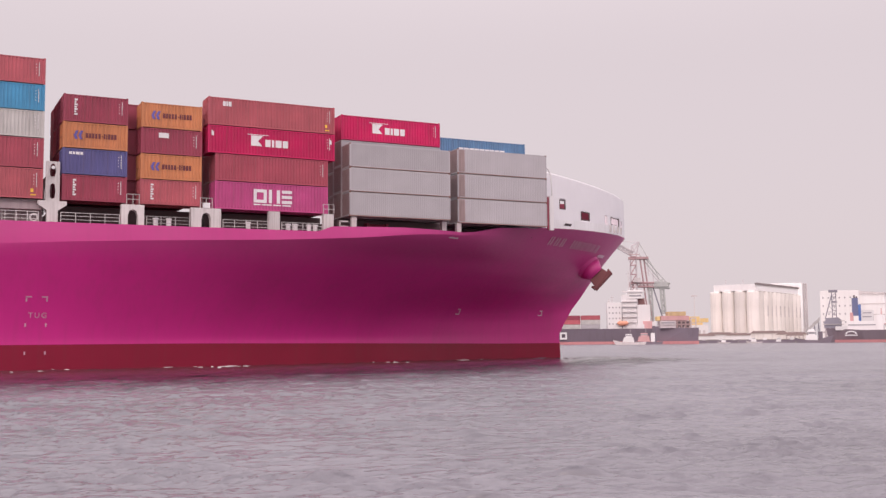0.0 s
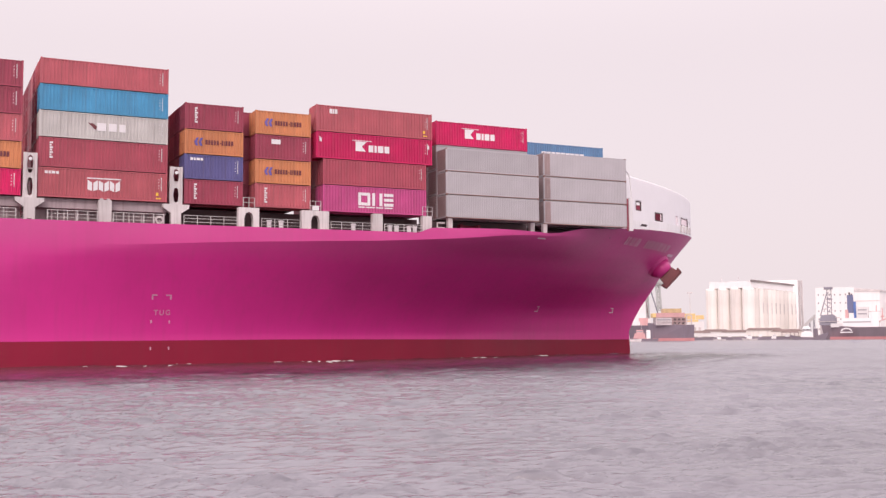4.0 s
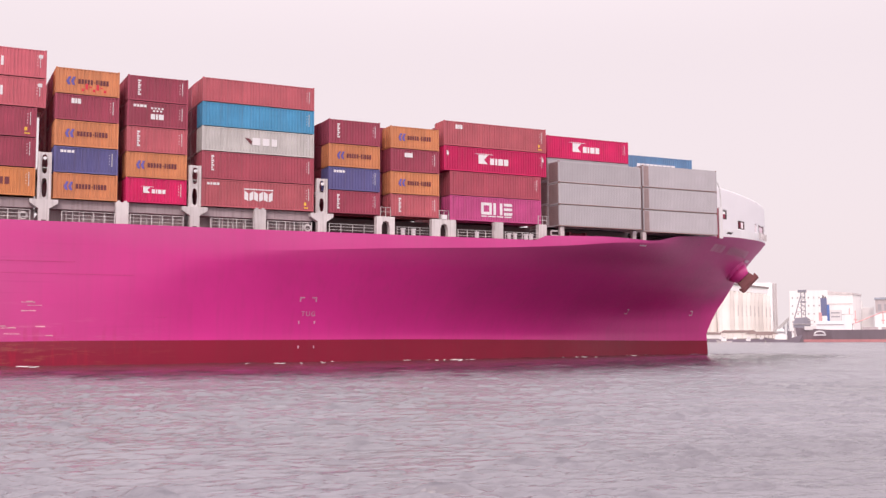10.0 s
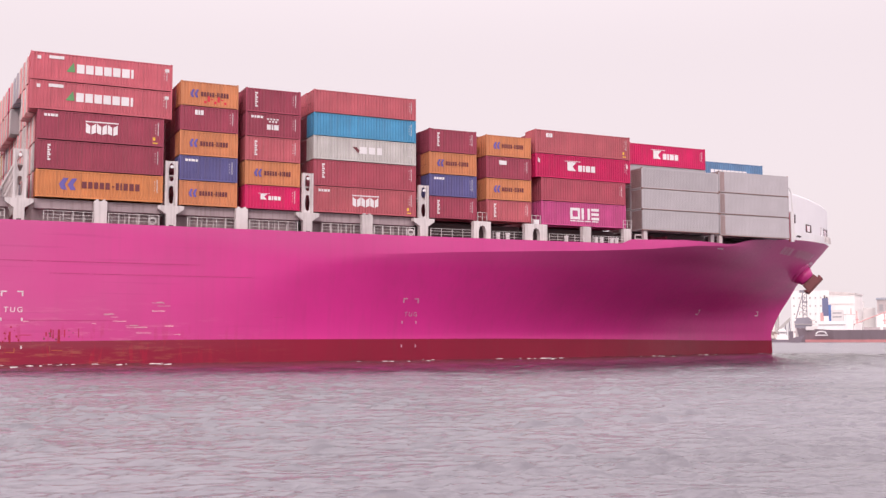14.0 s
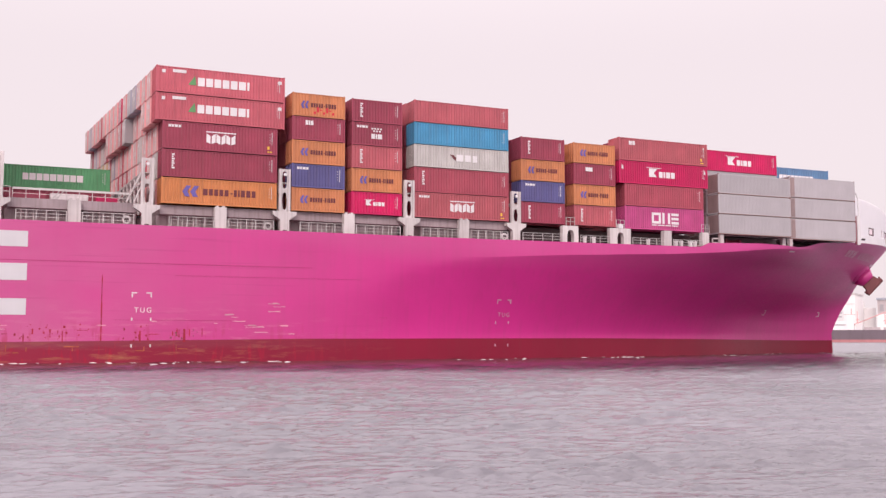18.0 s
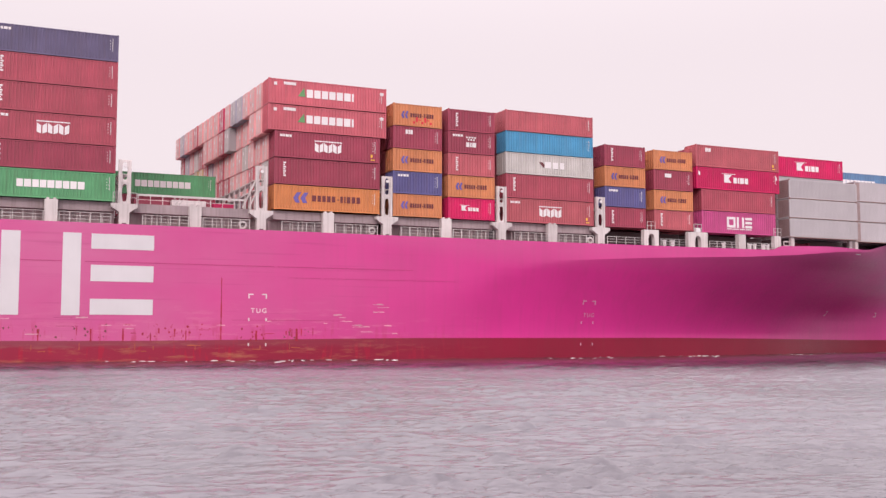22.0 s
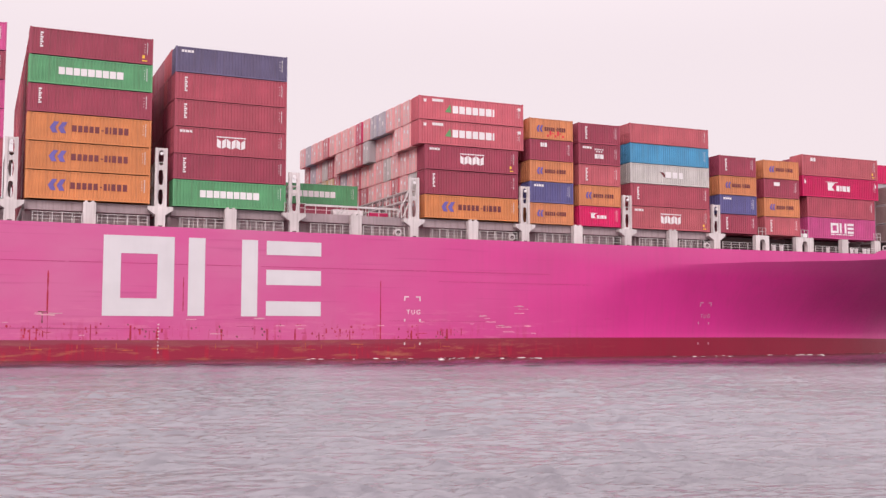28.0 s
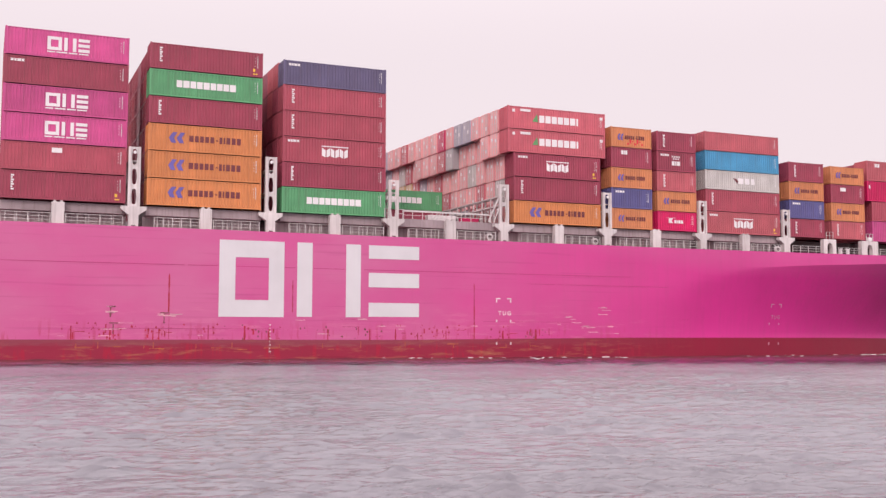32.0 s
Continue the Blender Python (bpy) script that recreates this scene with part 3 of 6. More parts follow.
def container(x, y, z, n, h, colour, marks=(), near=True, rods=True, reefer=False, placard=False):
    colour = "amber" if colour == "orange" and n == TWENTY else colour
    word = NAMES[colour]
    size = {TWENTY: "short twenty-foot", FORTY: "forty-foot", FORTYFIVE: "overhanging forty-five-foot"}[n]
    big = [k for k in marks if k in MARK_WORDS]
    label = f"{word} {size} {'refrigerated container' if reefer else 'corrugated steel container'}"
    label = label.replace("corrugated steel ", "") if big else label
    label += f" with {MARK_WORDS[big[0]]}" if big else " stacked on deck"
    box = aboard("shipping_container", pose(x, y, z), label, "container", "containers on deck")
    mat = MAT[colour]
    part("body", cached(("body", n, h, colour), lambda: body_shape(n, h).mesh("body", mat)), box)
    part("corner_frame", cached(("frame", n, h, colour), lambda: frame_shape(n, h, reefer).mesh("corner_frame", mat)), box)
    if near:
        if reefer:
            sheet = cached(("rside", n, h, colour), lambda: corrugated(0.15, n - 0.15, 0.17, h - 0.13, 0.012, 0.010, 0.24).mesh("side_panel", mat))
        else:
            sheet = cached(("side", n, h, colour), lambda: corrugated(0.15, n - 0.15, 0.17, h - 0.13, 0.018, 0.06, 0.33).mesh("side_panel", mat))
        part("side_panel", sheet, box)
        cast = cached(("cast", colour), lambda: Shape().box(-0.006, -0.006, 0, 0.172, 0.156, 0.118).mesh("corner_casting", RAILBROWN if reefer else mat))
        for cx in (0, n - 0.166):
            for cz in (0, h - 0.118):
                part("corner_casting", cast, box, m=pose(cx, 0, cz))
    if reefer and near:
        part("bottom_rail", cached(("rail", n), lambda: Shape().box(0.172, 0.002, 0.0, n - 0.172, 0.014, 0.09).mesh("bottom_rail", RAILBROWN)), box, "rusty brown bottom rail")
    if reefer:
        unit = part("cooling_unit", cached(("unit", h, colour), lambda: Shape().box(0.03, 0.16, 0.17, 0.09, WIDE - 0.16, h - 0.13).mesh("cooling_unit", UNITGREY)), box, "brown-grey cooling unit")
        tagged(part("louvres", cached(("louvres", h, colour), lambda: machine_end(h).mesh("louvres", UNITGREY)), unit), kind="stuff")
        if near and y > 1:
            grille = part("side_grille", cached(("grille", h), lambda: Shape().box(0.16, -0.004, 0.18, 0.95, 0.02, h - 0.14).mesh("side_grille", UNITGREY)), box, "brown-grey grille at the aft end")
            slats = Shape()
            for i in range(10):
                slats.box(0.2, -0.012, 0.26 + i * 0.235, 0.91, -0.005, 0.40 + i * 0.235)
            tagged(part("louvres", cached(("side_louvres", h), lambda: slats.mesh("louvres", UNITGREY)), grille), kind="stuff")
    else:
        leaf = cached(("door", h, colour), lambda: door_shape(h).mesh("door", mat))
        for k, m in ((0, None), (1, FLIP)):
            d = part("door", leaf, box, m=m)
            if rods:
                for yy in (0.45, 0.92):
                    part("locking_rod", cached(("rod", h, yy, colour if not placard else ""), lambda: lockrod_shape(h, yy).mesh("locking_rod", GALV if placard else mat)), d)
    if placard:
        px = cached(("placard", h), lambda: Shape().box(-0.012, 0, 0, 0.018, 0.34, 0.42).mesh("placard", WHITE))
        part("placard", px, box, "white placard", m=pose(0, 1.62, h - 0.95))
        part("placard", px, box, "white placard", m=pose(0, 0.55, 0.7 + 0.5 * ((round(x * 7 + y * 3 + z) % 3))))
    for kind in marks:
        for i, (s, pm) in enumerate(cached(("mark", kind, n, h), lambda: [(s.mesh("marking", pm), pm) for s, pm in mark_shapes(kind, n, h)])):
            tagged(part("marking", s, box, MARK_WORDS.get(kind, "")), kind="stuff")
    return box


HC, STD = 2.896, 2.591
GAP = 0.02
BASE, HIGH = 16.28, 16.38


def stack(x, y, z, n, tiers, gap=GAP, **kw):
    """Containers from the lowest up: (colour, marks, height, length if it differs, shift)."""
    for t in tiers:
        colour, marks, h = t[0], t[1], t[2]
        nn = t[3] if len(t) > 3 else n
        container(x - (nn - n) / 2, y, z, nn, h, colour, marks, **kw)
        z += h + gap


I, A_ = "ids", "amber"
# bay A, aftmost in view
stack(-73.1, 0, HIGH, FORTY, [("maroon", ("upright", I, A_), HC), ("redbrown", ("plate", I), HC), ("pink", ("ring", I), HC), ("pink", ("ring", I), HC),
                              ("maroon", ("tag", I), HC), ("pink", ("ring", I), HC)], gap=0.05)
stack(-58.75, 0, HIGH, FORTY, [("orange", ("crest", I), HC), ("orange", ("crest", I), HC), ("orange", ("crest", I), HC), ("maroon", ("upright", I), HC),
                               ("green", ("wide", I), HC), ("maroon", ("upright", I, A_), STD + 0.2)], gap=0.05)
stack(-44.2, 0, BASE, FORTY, [("green", ("wide", I), HC), ("maroon", ("upright", I), STD + 0.15), ("redbrown", ("shield", "tag", I), HC), ("redbrown", ("upright", I), HC),
                              ("redbrown", ("upright", I), HC), ("slate", ("tag", I), HC - 0.1)])
# bay E with its forty-five-foot tops
stack(-15.45, 0, HIGH, FORTY, [("orange", ("crest", I), STD + 0.15), ("maroon", ("upright", I), HC), ("maroon", ("shield", "tag", I, A_), HC),
                               ("salmon", ("peak", I), HC - 0.03, FORTYFIVE), ("salmon", ("peak", I), HC - 0.1, FORTYFIVE)], gap=0.045)
# bay F, twenty-foot pairs
stack(-1.62, 0, BASE, TWENTY, [("orange", ("crest",), STD), ("navy", ("tag", I), STD), ("orange", ("crest",), STD), ("maroon", ("pair", I), STD), ("orange", ("crest", "scrawl"), STD)])
stack(5.25, 0, BASE, TWENTY, [("crimson", ("initial", I), STD - 0.05), ("orange", ("crest",), STD), ("brick", ("upright", I), STD), ("maroon", ("dots", "tag", I), STD), ("maroon", ("upright", I), STD)])
# bay G
stack(12.82, 0, BASE, FORTY, [("brick", ("shield", "tag", I, A_), HC), ("redbrown", ("upright", I), HC), ("grey", ("trio", I), STD), ("blue", (I,), STD - 0.05), ("brick", (I,), STD - 0.05)])
# bay H, twenty-foot pairs
stack(26.7, 0, BASE, TWENTY, [("maroon", ("upright", I), STD - 0.05), ("navy", ("tag", I), STD - 0.05), ("orange", ("crest",), STD - 0.05), ("maroon", ("upright", I), STD + 0.1)])
stack(34.05, 0, BASE, TWENTY, [("brick", ("upright", I), STD - 0.07), ("orange", ("crest",), STD - 0.05), ("maroon", ("plate", I), STD), ("orange", ("crest",), STD - 0.07)])
# bay I
stack(41.5, 0, BASE - 0.1, FORTY, [("pink", ("ring",), HC), ("redbrown", (I,), HC - 0.1), ("crimson", ("initial", I), HC, FORTYFIVE), ("brick", ("pair", I, A_), HC, FORTYFIVE)])
# bays J and K, pale reefers near the bow
for row in range(3):
    stack(56.2, 2.5 * row, BASE - 0.15, FORTY, [("reefer", (), STD + 0.05)] * 3 if row != 1 else [("reefer", (), HC)] * 3, near=row == 0, reefer=True)
stack(56.2, 2.5, BASE - 0.15 + 3 * (HC + GAP), FORTY, [("crimson", ("initial", I), HC - 0.1)])
for row in range(1, 5):
    stack(70.75, 0.2 + 2.5 * row, BASE - 0.03, FORTY, [("reefer", (), HC)] * 3 if row != 3 else [("reefer", (), STD)] * 3, near=row == 1, reefer=True)
stack(70.75, 7.7, BASE + 0.2 + 3 * (STD + GAP), FORTY, [("steelblue", ("wide",), HC)])

# inner rows, seen end-on in the gaps between bays
INNER = ["maroon", "redbrown", "maroon", "brick", "maroon", "redbrown", "maroon", "salmon", "redbrown"]
rng = random.Random(7)


class Block:
    """Containers deep in the stacks, joined: bodies, frames and doors in their own paints."""

    def __init__(self):
        self.shape, self.index, self.paints = Shape(), [], []

    def put(self, x, y, z, n, h, colour):
        if colour not in self.paints:
            self.paints.append(colour)
        for s in (body_shape(n, h), frame_shape(n, h, False), door_shape(h), lockrod_shape(h, 0.45), lockrod_shape(h, 0.92)):
            copies = [s.v] if len(s.v) > 60 or len(s.v) == 8 else [s.v, [(p, WIDE - q, r) for p, q, r in s.v]]
            for vs in copies:
                before = len(self.shape.f)
                self.shape.add([(x + p, y + q, z + r) for p, q, r in vs], s.f)
                self.index += [self.paints.index(colour)] * (len(self.shape.f) - before)

    def mesh(self, name):
        me = bpy.data.meshes.new(name)
        me.from_pydata(self.shape.v, [], self.shape.f)
        for colour in self.paints:
            me.materials.append(MAT[colour])
        me.polygons.foreach_set("material_index", self.index)
        me.update()
        return me


deep = Block()
# aft corner, length, tier heights, rows of their own, rows in all
for x, n, heights, own, rows in ((-73.1, FORTY, [HC] * 6, 2, 3), (-58.75, FORTY, [HC] * 5 + [STD], 3, 16), (-44.2, FORTY, [HC] * 6, 5, 16), (-1.62, TWENTY, [STD] * 5, 3, 5),
                                 (5.25, TWENTY, [STD] * 5, 2, 2), (12.82, FORTY, [HC, HC, STD, STD, STD], 4, 7), (26.7, FORTY, [STD] * 4, 3, 3), (41.5, FORTY, [HC, HC, HC, STD], 3, 3)):
    for row in range(1, rows + 1):
        z = BASE
        for h in heights:
            if row <= own:
                container(x, 2.5 * row, z, n, h, rng.choice(INNER), near=False, rods=row < 3)
            else:
                deep.put(x, 2.5 * row, z, n, h, rng.choice(INNER))
            z += h + GAP
inner = tagged(new("inner_containers", deep.mesh("inner_containers")), "dark red and maroon containers deep in the deck stacks", "containers", kind="stuff")
ABOARD.append((inner, pose(0, 0, 0)))
# bay E, all rows: its aft wall stands open to view
for row in range(1, 17):
    z = BASE
    over = [False, False, False, row < 3 or 6 <= row <= 10, True]
    short = False
    for k in range(5):
        n = FORTYFIVE if over[k] else FORTY
        h = STD if short else HC - 0.02
        colour = rng.choice(["rose", "rose", "salmon", "rose", "greyblue", "rose", "rose"]) if over[k] else rng.choice(["rose", "salmon", "rose", "rose", "greyblue", "grey", "salmon", "rose"])
        if k == 4 and 3 <= row <= 5:
            colour = "rose" if row == 3 else "greyblue"
        if over[k] and row < 3:
            colour = "rose"
        if k == 4 and row == 7:
            colour = "crimson"
        if k == 2 and row in (12, 13):
            colour = "sand"
        if k == 3 and row == 6:
            colour = "reefer"
        container(-15.45 - 0.13 * row - (0.76 if over[k] else 0), 2.5 * row, z, n, h, colour, near=False, rods=True, placard=True)
        z += h + GAP
# the low inner stack in the open bay D
stack(-30.7, 15.0, 16.55, FORTY, [("maroon", (I,), STD), ("green", ("wide", I), STD)])

# ---- the ship's fittings ----
GAPS = [(-60.1, 22.4), (-45.5, 22.3), (-31.1, 20.6), (-16.9, 20.9), (-2.45, 20.7), (12.1, 20.4), (25.85, 19.9)]
BAYS = [(-74.5, -60.6), (-58.9, -46.2), (-44.4, -31.8), (-30.2, -17.6), (-15.6, -3.1), (-1.7, 11.5), (12.8, 25.2)]

for a, b in BAYS:
    # hatch cover and its coaming, set in from the side passage
    cover = Shape().box(a + 0.15, 0.55, 15.32, b - 0.15, 43.6, 16.26)
    part("hatch_cover", cover.mesh("hatch_cover", DECKGREY), ship, "grey steel hatch cover")
    part("coaming", Shape().box(a, 1.9, 13.85, b, 42.3, 15.3).mesh("coaming", COAMGREY), ship, "grey coaming behind the side passage")
    c = (a + b) / 2
    col = Shape().box(c - 0.62, -0.35, 13.9, c + 0.62, 0.35, 16.2)
    col.box(c - 0.45, -0.30, 16.2, c - 0.2, 0.3, 16.36).box(c + 0.2, -0.30, 16.2, c + 0.45, 0.3, 16.36)
    part("pedestal", col.mesh("pedestal", PALEGREY), ship, "pale grey container pedestal")
    # passage rail: posts, three bars, brackets
    for x0, x1 in ((a + 0.9, c - 0.75), (c + 0.75, b - 0.6)):
        r = Shape()
        k = 5
        for i in range(k + 1):
            x = x0 + (x1 - x0) * i / k
            r.box(x - 0.035, -0.55, 13.9, x + 0.035, -0.48, 15.0)
        for z in (14.3, 14.64, 14.98):
            r.box(x0, -0.54, z, x1, -0.49, z + 0.05)
        part("railing", r.mesh("railing", GALV), ship, "galvanised side railing")
        for i in range(4):
            x = x0 + (x1 - x0) * (i + 0.5) / 4
            part("coaming_bracket", cached("bracket", lambda: Shape().box(-0.06, 1.3, 13.9, 0.06, 1.42, 15.3).mesh("coaming_bracket", PALEGREY)), ship, m=pose(x, 0, 0))


def tower(x, top, legs, far_legs):
    """A lashing bridge: T-headed stanchion at the side, twin poles with rungs, posts on across the deck."""
    s = Shape().prism([(x - 0.5, 13.9), (x + 0.5, 13.9), (x + 0.5, 15.2), (x + 1.3, 15.75), (x + 1.3, 16.1), (x - 1.3, 16.1), (x - 1.3, 15.75), (x - 0.5, 15.2)], -0.4, 0.3)
    st = part("stanchion", s.mesh("stanchion", PALEGREY), ship, "pale grey T-headed stanchion")
    # the hole is a flat plate in the dark of its inside
    part("foot_hole", Shape().box(x - 0.22, -0.412, 13.98, x + 0.22, -0.404, 14.12).mesh("foot_hole", STEEL_AND_SHADE), st)
    for dx in (-0.62, 0.62 - 0.24):
        part("lashing_pole", Shape().box(x + dx, -0.35, 16.1, x + dx + 0.24, 0.1, top).mesh("lashing_pole", PALEGREY), ship)
    z = 16.1
    n = max(1, round((top - 16.1) / 2.3))
    step = (top - 16.1) / n
    for i in range(n):
        z1 = z + step
        # plate between the poles with a long rounded opening
        w = 0.38
        o8 = [(x - w, z), (x, z), (x + w, z), (x + w, z + step / 2), (x + w, z1), (x, z1), (x - w, z1), (x - w, z + step / 2)]
        q = 0.27
        i8 = [(x - q * 0.7, z + 0.32), (x, z + 0.2), (x + q * 0.7, z + 0.32), (x + q, z + step / 2), (x + q * 0.7, z1 - 0.32), (x, z1 - 0.2), (x - q * 0.7, z1 - 0.32), (x - q, z + step / 2)]
        part("web_plate", Shape().ring(o8, i8, -0.2, -0.1).mesh("web_plate", PALEGREY), ship)
        z = z1
    part("signal_float", Shape().rod((x, -0.45, top - 0.6), (x, -0.25, top - 0.6), 0.17, 10).mesh("signal_float", WHITE), ship, "small white round fitting")
    for k in range(1, far_legs):
        y = 2.5 * k - 0.1
        part("bridge_post", cached(("post", round(top, 1)), lambda: Shape().box(-0.1, 0, 15.6, 0.1, 0.18, top - 1.4).box(-0.55, 0.02, 15.6, -0.42, 0.16, top - 1.4).mesh("bridge_post", PALEGREY)), ship, m=pose(x, y, 0))
    reach = 2.5 * (far_legs - 1) + 0.2
    if far_legs > 1:
        for z in (18.3, top - 1.5):
            part("bridge_walkway", Shape().box(x - 0.55, 0.2, z, x + 0.35, reach, z + 0.12).mesh("bridge_walkway", PALEGREY), ship)


for x, top in GAPS:
    tower(x, top, 2, 17 if x == -16.9 else 4)
# raking braces at the open bay
part("brace", Shape().rod((-18.9, -0.1, 16.3), (-17.1, -0.1, 20.2), 0.1, 6).mesh("brace", PALEGREY), ship)
part("brace", Shape().rod((-18.2, -0.1, 16.3), (-17.1, -0.1, 18.8), 0.07, 6).mesh("brace", PALEGREY), ship)
# open bay D: rails and small gear on the hatch
r = Shape()
for i in range(10):
    x = -29.6 + i * 1.25
    r.box(x - 0.03, 0.7, 16.26, x + 0.03, 0.76, 17.2)
for z, q in ((16.7, 0.045), (17.12, 0.2)):
    r.box(-29.6, 0.69, z, -18.4, 0.77, z + q)
part("railing", r.mesh("railing", GALV), ship, "galvanised railing on the open hatch")
part("gear_locker", Shape().box(-29.9, 1.6, 16.26, -26.4, 2.6, 16.95).mesh("gear_locker", MAT["maroon"]), ship, "maroon gear locker")
part("gear_locker", Shape().box(-26.0, 1.7, 16.26, -22.4, 2.6, 17.0).mesh("gear_locker", PALEGREY), ship, "pale grey gear locker")
part("hatch_ladder", Shape().rod((-25.9, 0.5, 16.3), (-25.2, 0.5, 17.2), 0.05, 5).rod((-25.5, 0.5, 16.3), (-24.8, 0.5, 17.2), 0.05, 5).box(-25.75, 0.46, 16.5, -25.35, 0.54, 16.55).box(-25.5, 0.46, 16.8, -25.1, 0.54, 16.85).mesh("hatch_ladder", GALV), ship)
part("gear_locker", Shape().box(-21.6, 1.6, 16.26, -19.4, 2.6, 16.85).mesh("gear_locker", MAT["crimson"]), ship, "red gear locker")
for x in (-30.2, -31.9):
    g = Shape().box(x - 0.35, -0.35, 16.1, x - 0.29, -0.29, 17.25).box(x + 0.29, -0.35, 16.1, x + 0.35, -0.29, 17.25)
    g.box(x - 0.35, -0.34, 17.2, x + 0.35, -0.3, 17.25).box(x - 0.35, -0.34, 16.7, x + 0.35, -0.3, 16.75)
    part("guard_rail", g.mesh("guard_rail", GALV), ship)

# forward supports with arched openings, and the rails between them
for x0, x1, arch in ((32.2, 34.4, True), (39.0, 42.05, True), (47.1, 48.25, False), (53.1, 54.2, False)):
    c, z1 = (x0 + x1) / 2, 16.12
    if arch:
        q = 0.48
        o = [(x0, 14.0), (c, 14.0), (x1, 14.0), (x1, 15.2), (x1, z1), (c, z1), (x0, z1), (x0, 15.2)]
        i8 = [(c - q, 14.12), (c, 14.12), (c + q, 14.12), (c + q, 15.0), (c + q * 0.7, 15.5), (c, 15.66), (c - q * 0.7, 15.5), (c - q, 15.0)]
        s = Shape().ring(o, i8, -0.4, 0.3)
    else:
        s = Shape().box(x0, -0.4, 14.0, x1, 0.3, z1)
    part("pedestal", s.mesh("pedestal", PALEGREY), ship, "pale grey container pedestal")
    g = Shape()
    for x in (c - 0.6, c, c + 0.6):
        g.box(x - 0.03, -0.38, z1, x + 0.03, -0.32, z1 + 1.05)
    for z in (z1 + 0.5, z1 + 1.0):
        g.box(c - 0.6, -0.37, z, c + 0.6, -0.33, z + 0.05)
    if arch or x0 > 50:
        part("guard_rail", g.mesh("guard_rail", GALV), ship)
part("lamp_box", Shape().box(40.2, -0.45, 16.14, 40.9, -0.1, 16.62).mesh("lamp_box", WHITE), ship, "small white box on the pedestal")
for x0, x1 in ((26.6, 32.0), (34.6, 38.8), (42.2, 47.0), (48.4, 53.0)):
    r = Shape()
    k = max(2, round((x1 - x0) / 1.3))
    for i in range(k + 1):
        x = x0 + (x1 - x0) * i / k
        r.box(x - 0.03, -0.6, 14.0, x + 0.03, -0.54, 15.05)
    for z in (14.35, 14.7, 15.0):
        r.box(x0, -0.59, z, x1, -0.55, z + 0.045)
    part("railing", r.mesh("railing", GALV), ship, "galvanised side railing")
# hatches coloured dark in place of the shadow beneath the forward containers
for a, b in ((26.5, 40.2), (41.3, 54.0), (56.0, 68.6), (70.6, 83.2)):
    part("hatch_cover", Shape().box(a, 3.2 if a < 70 else 6.8, 14.0 if a < 70 else 15.3, b, 41.0 if a < 70 else 37.0, 16.08).mesh("hatch_cover", STEEL_AND_SHADE), ship, "dark steel hatch in the shade")
for x in (49.3, 50.1, 51.6, 52.3, 35.6, 36.9, 45.0):
    b = Shape().rod((x, 0.1, 14.0), (x, 0.1, 14.85), 0.24, 10).rod((x, 0.1, 14.85), (x, 0.1, 14.95), 0.30, 10)
    part("bollard", b.mesh("bollard", WHITE), ship, "white painted bollard")
for x in (24.2, -4.3, -18.9):
    part("fairlead", Shape().rod((x, -0.45, 14.45), (x, -0.1, 14.45), 0.42, 14).mesh("fairlead", PALEGREY), ship)
    # dark disc drawn for the shade inside the ring
    part("fairlead_hole", Shape().rod((x, -0.47, 14.45), (x, -0.44, 14.45), 0.24, 14).mesh("fairlead_hole", STEEL_AND_SHADE), ship)
for x, y in ((56.8, 0.2), (68.2, 1.2), (70.95, 2.8), (57.2, 40), (68.2, 40)):
    part("bow_post", Shape().box(x - 0.28, y, 14.85 if x > 60 else 14.6, x + 0.28, y + 0.5, 16.12 if x < 70 else 16.24).mesh("bow_post", PALEGREY), ship)
part("winch_frame", Shape().box(55.0, 0.0, 14.8, 56.0, 0.12, 15.0).box(55.0, 0.0, 15.4, 56.0, 0.12, 15.55).box(55.0, 0, 14.8, 55.15, 0.12, 15.55).mesh("winch_frame", PALEGREY), ship)
part("mooring_winch", Shape().rod((59.5, 3.0, 15.1), (61.5, 3.0, 15.1), 0.55, 12).box(59.2, 2.4, 14.6, 59.5, 3.6, 15.7).box(61.5, 2.4, 14.6, 61.8, 3.6, 15.7).mesh("mooring_winch", MAT["maroon"]), ship, "maroon mooring winch")

# white wind shield round the forecastle, with openings low down
xs = list(np.linspace(84.1, 100, 80)) + list(np.linspace(100.2, 107.4, 40))
outline = [(x, side(x, sheer(x)) + 0.05) for x in xs] + [(107.8, MID)]
near_half = outline[:-1]
full = near_half + [outline[-1]] + [(x, 2 * MID - y) for x, y in reversed(near_half)]
OPEN = [(87.7, 88.9, 19.2, 20.4), (92.2, 94.2, 18.2, 19.3), (98.2, 98.9, 18.2, 19.3), (100.0, 103.0, 18.3, 19.4), (103.8, 104.4, 18.2, 19.2)]


def shield_top(x):
    return 23.7 - 1.6 * max(0.0, (x - 84.7) / 24.6)


def shield():
    s = Shape()
    zs = [k / 34 for k in range(35)]
    grid = []
    for x, y in full:
        lo, hi = sheer(x) + 0.02, shield_top(x)
        grid.append([(x, y, lo + (hi - lo) * k) for k in zs])
    w = len(zs)
    fs = []
    for i in range(len(full) - 1):
        for k in range(w - 1):
            p, q = grid[i][k], grid[i + 1][k + 1]
            cx, cz = (p[0] + q[0]) / 2, (p[2] + q[2]) / 2
            if any(a < cx < b and c < cz < d for a, b, c, d in OPEN):
                continue
            fs.append((i * w + k, (i + 1) * w + k, (i + 1) * w + k + 1, i * w + k + 1))
    s.add([p for col in grid for p in col], fs)
    return s.mesh("wind_shield", SHIELD, True)


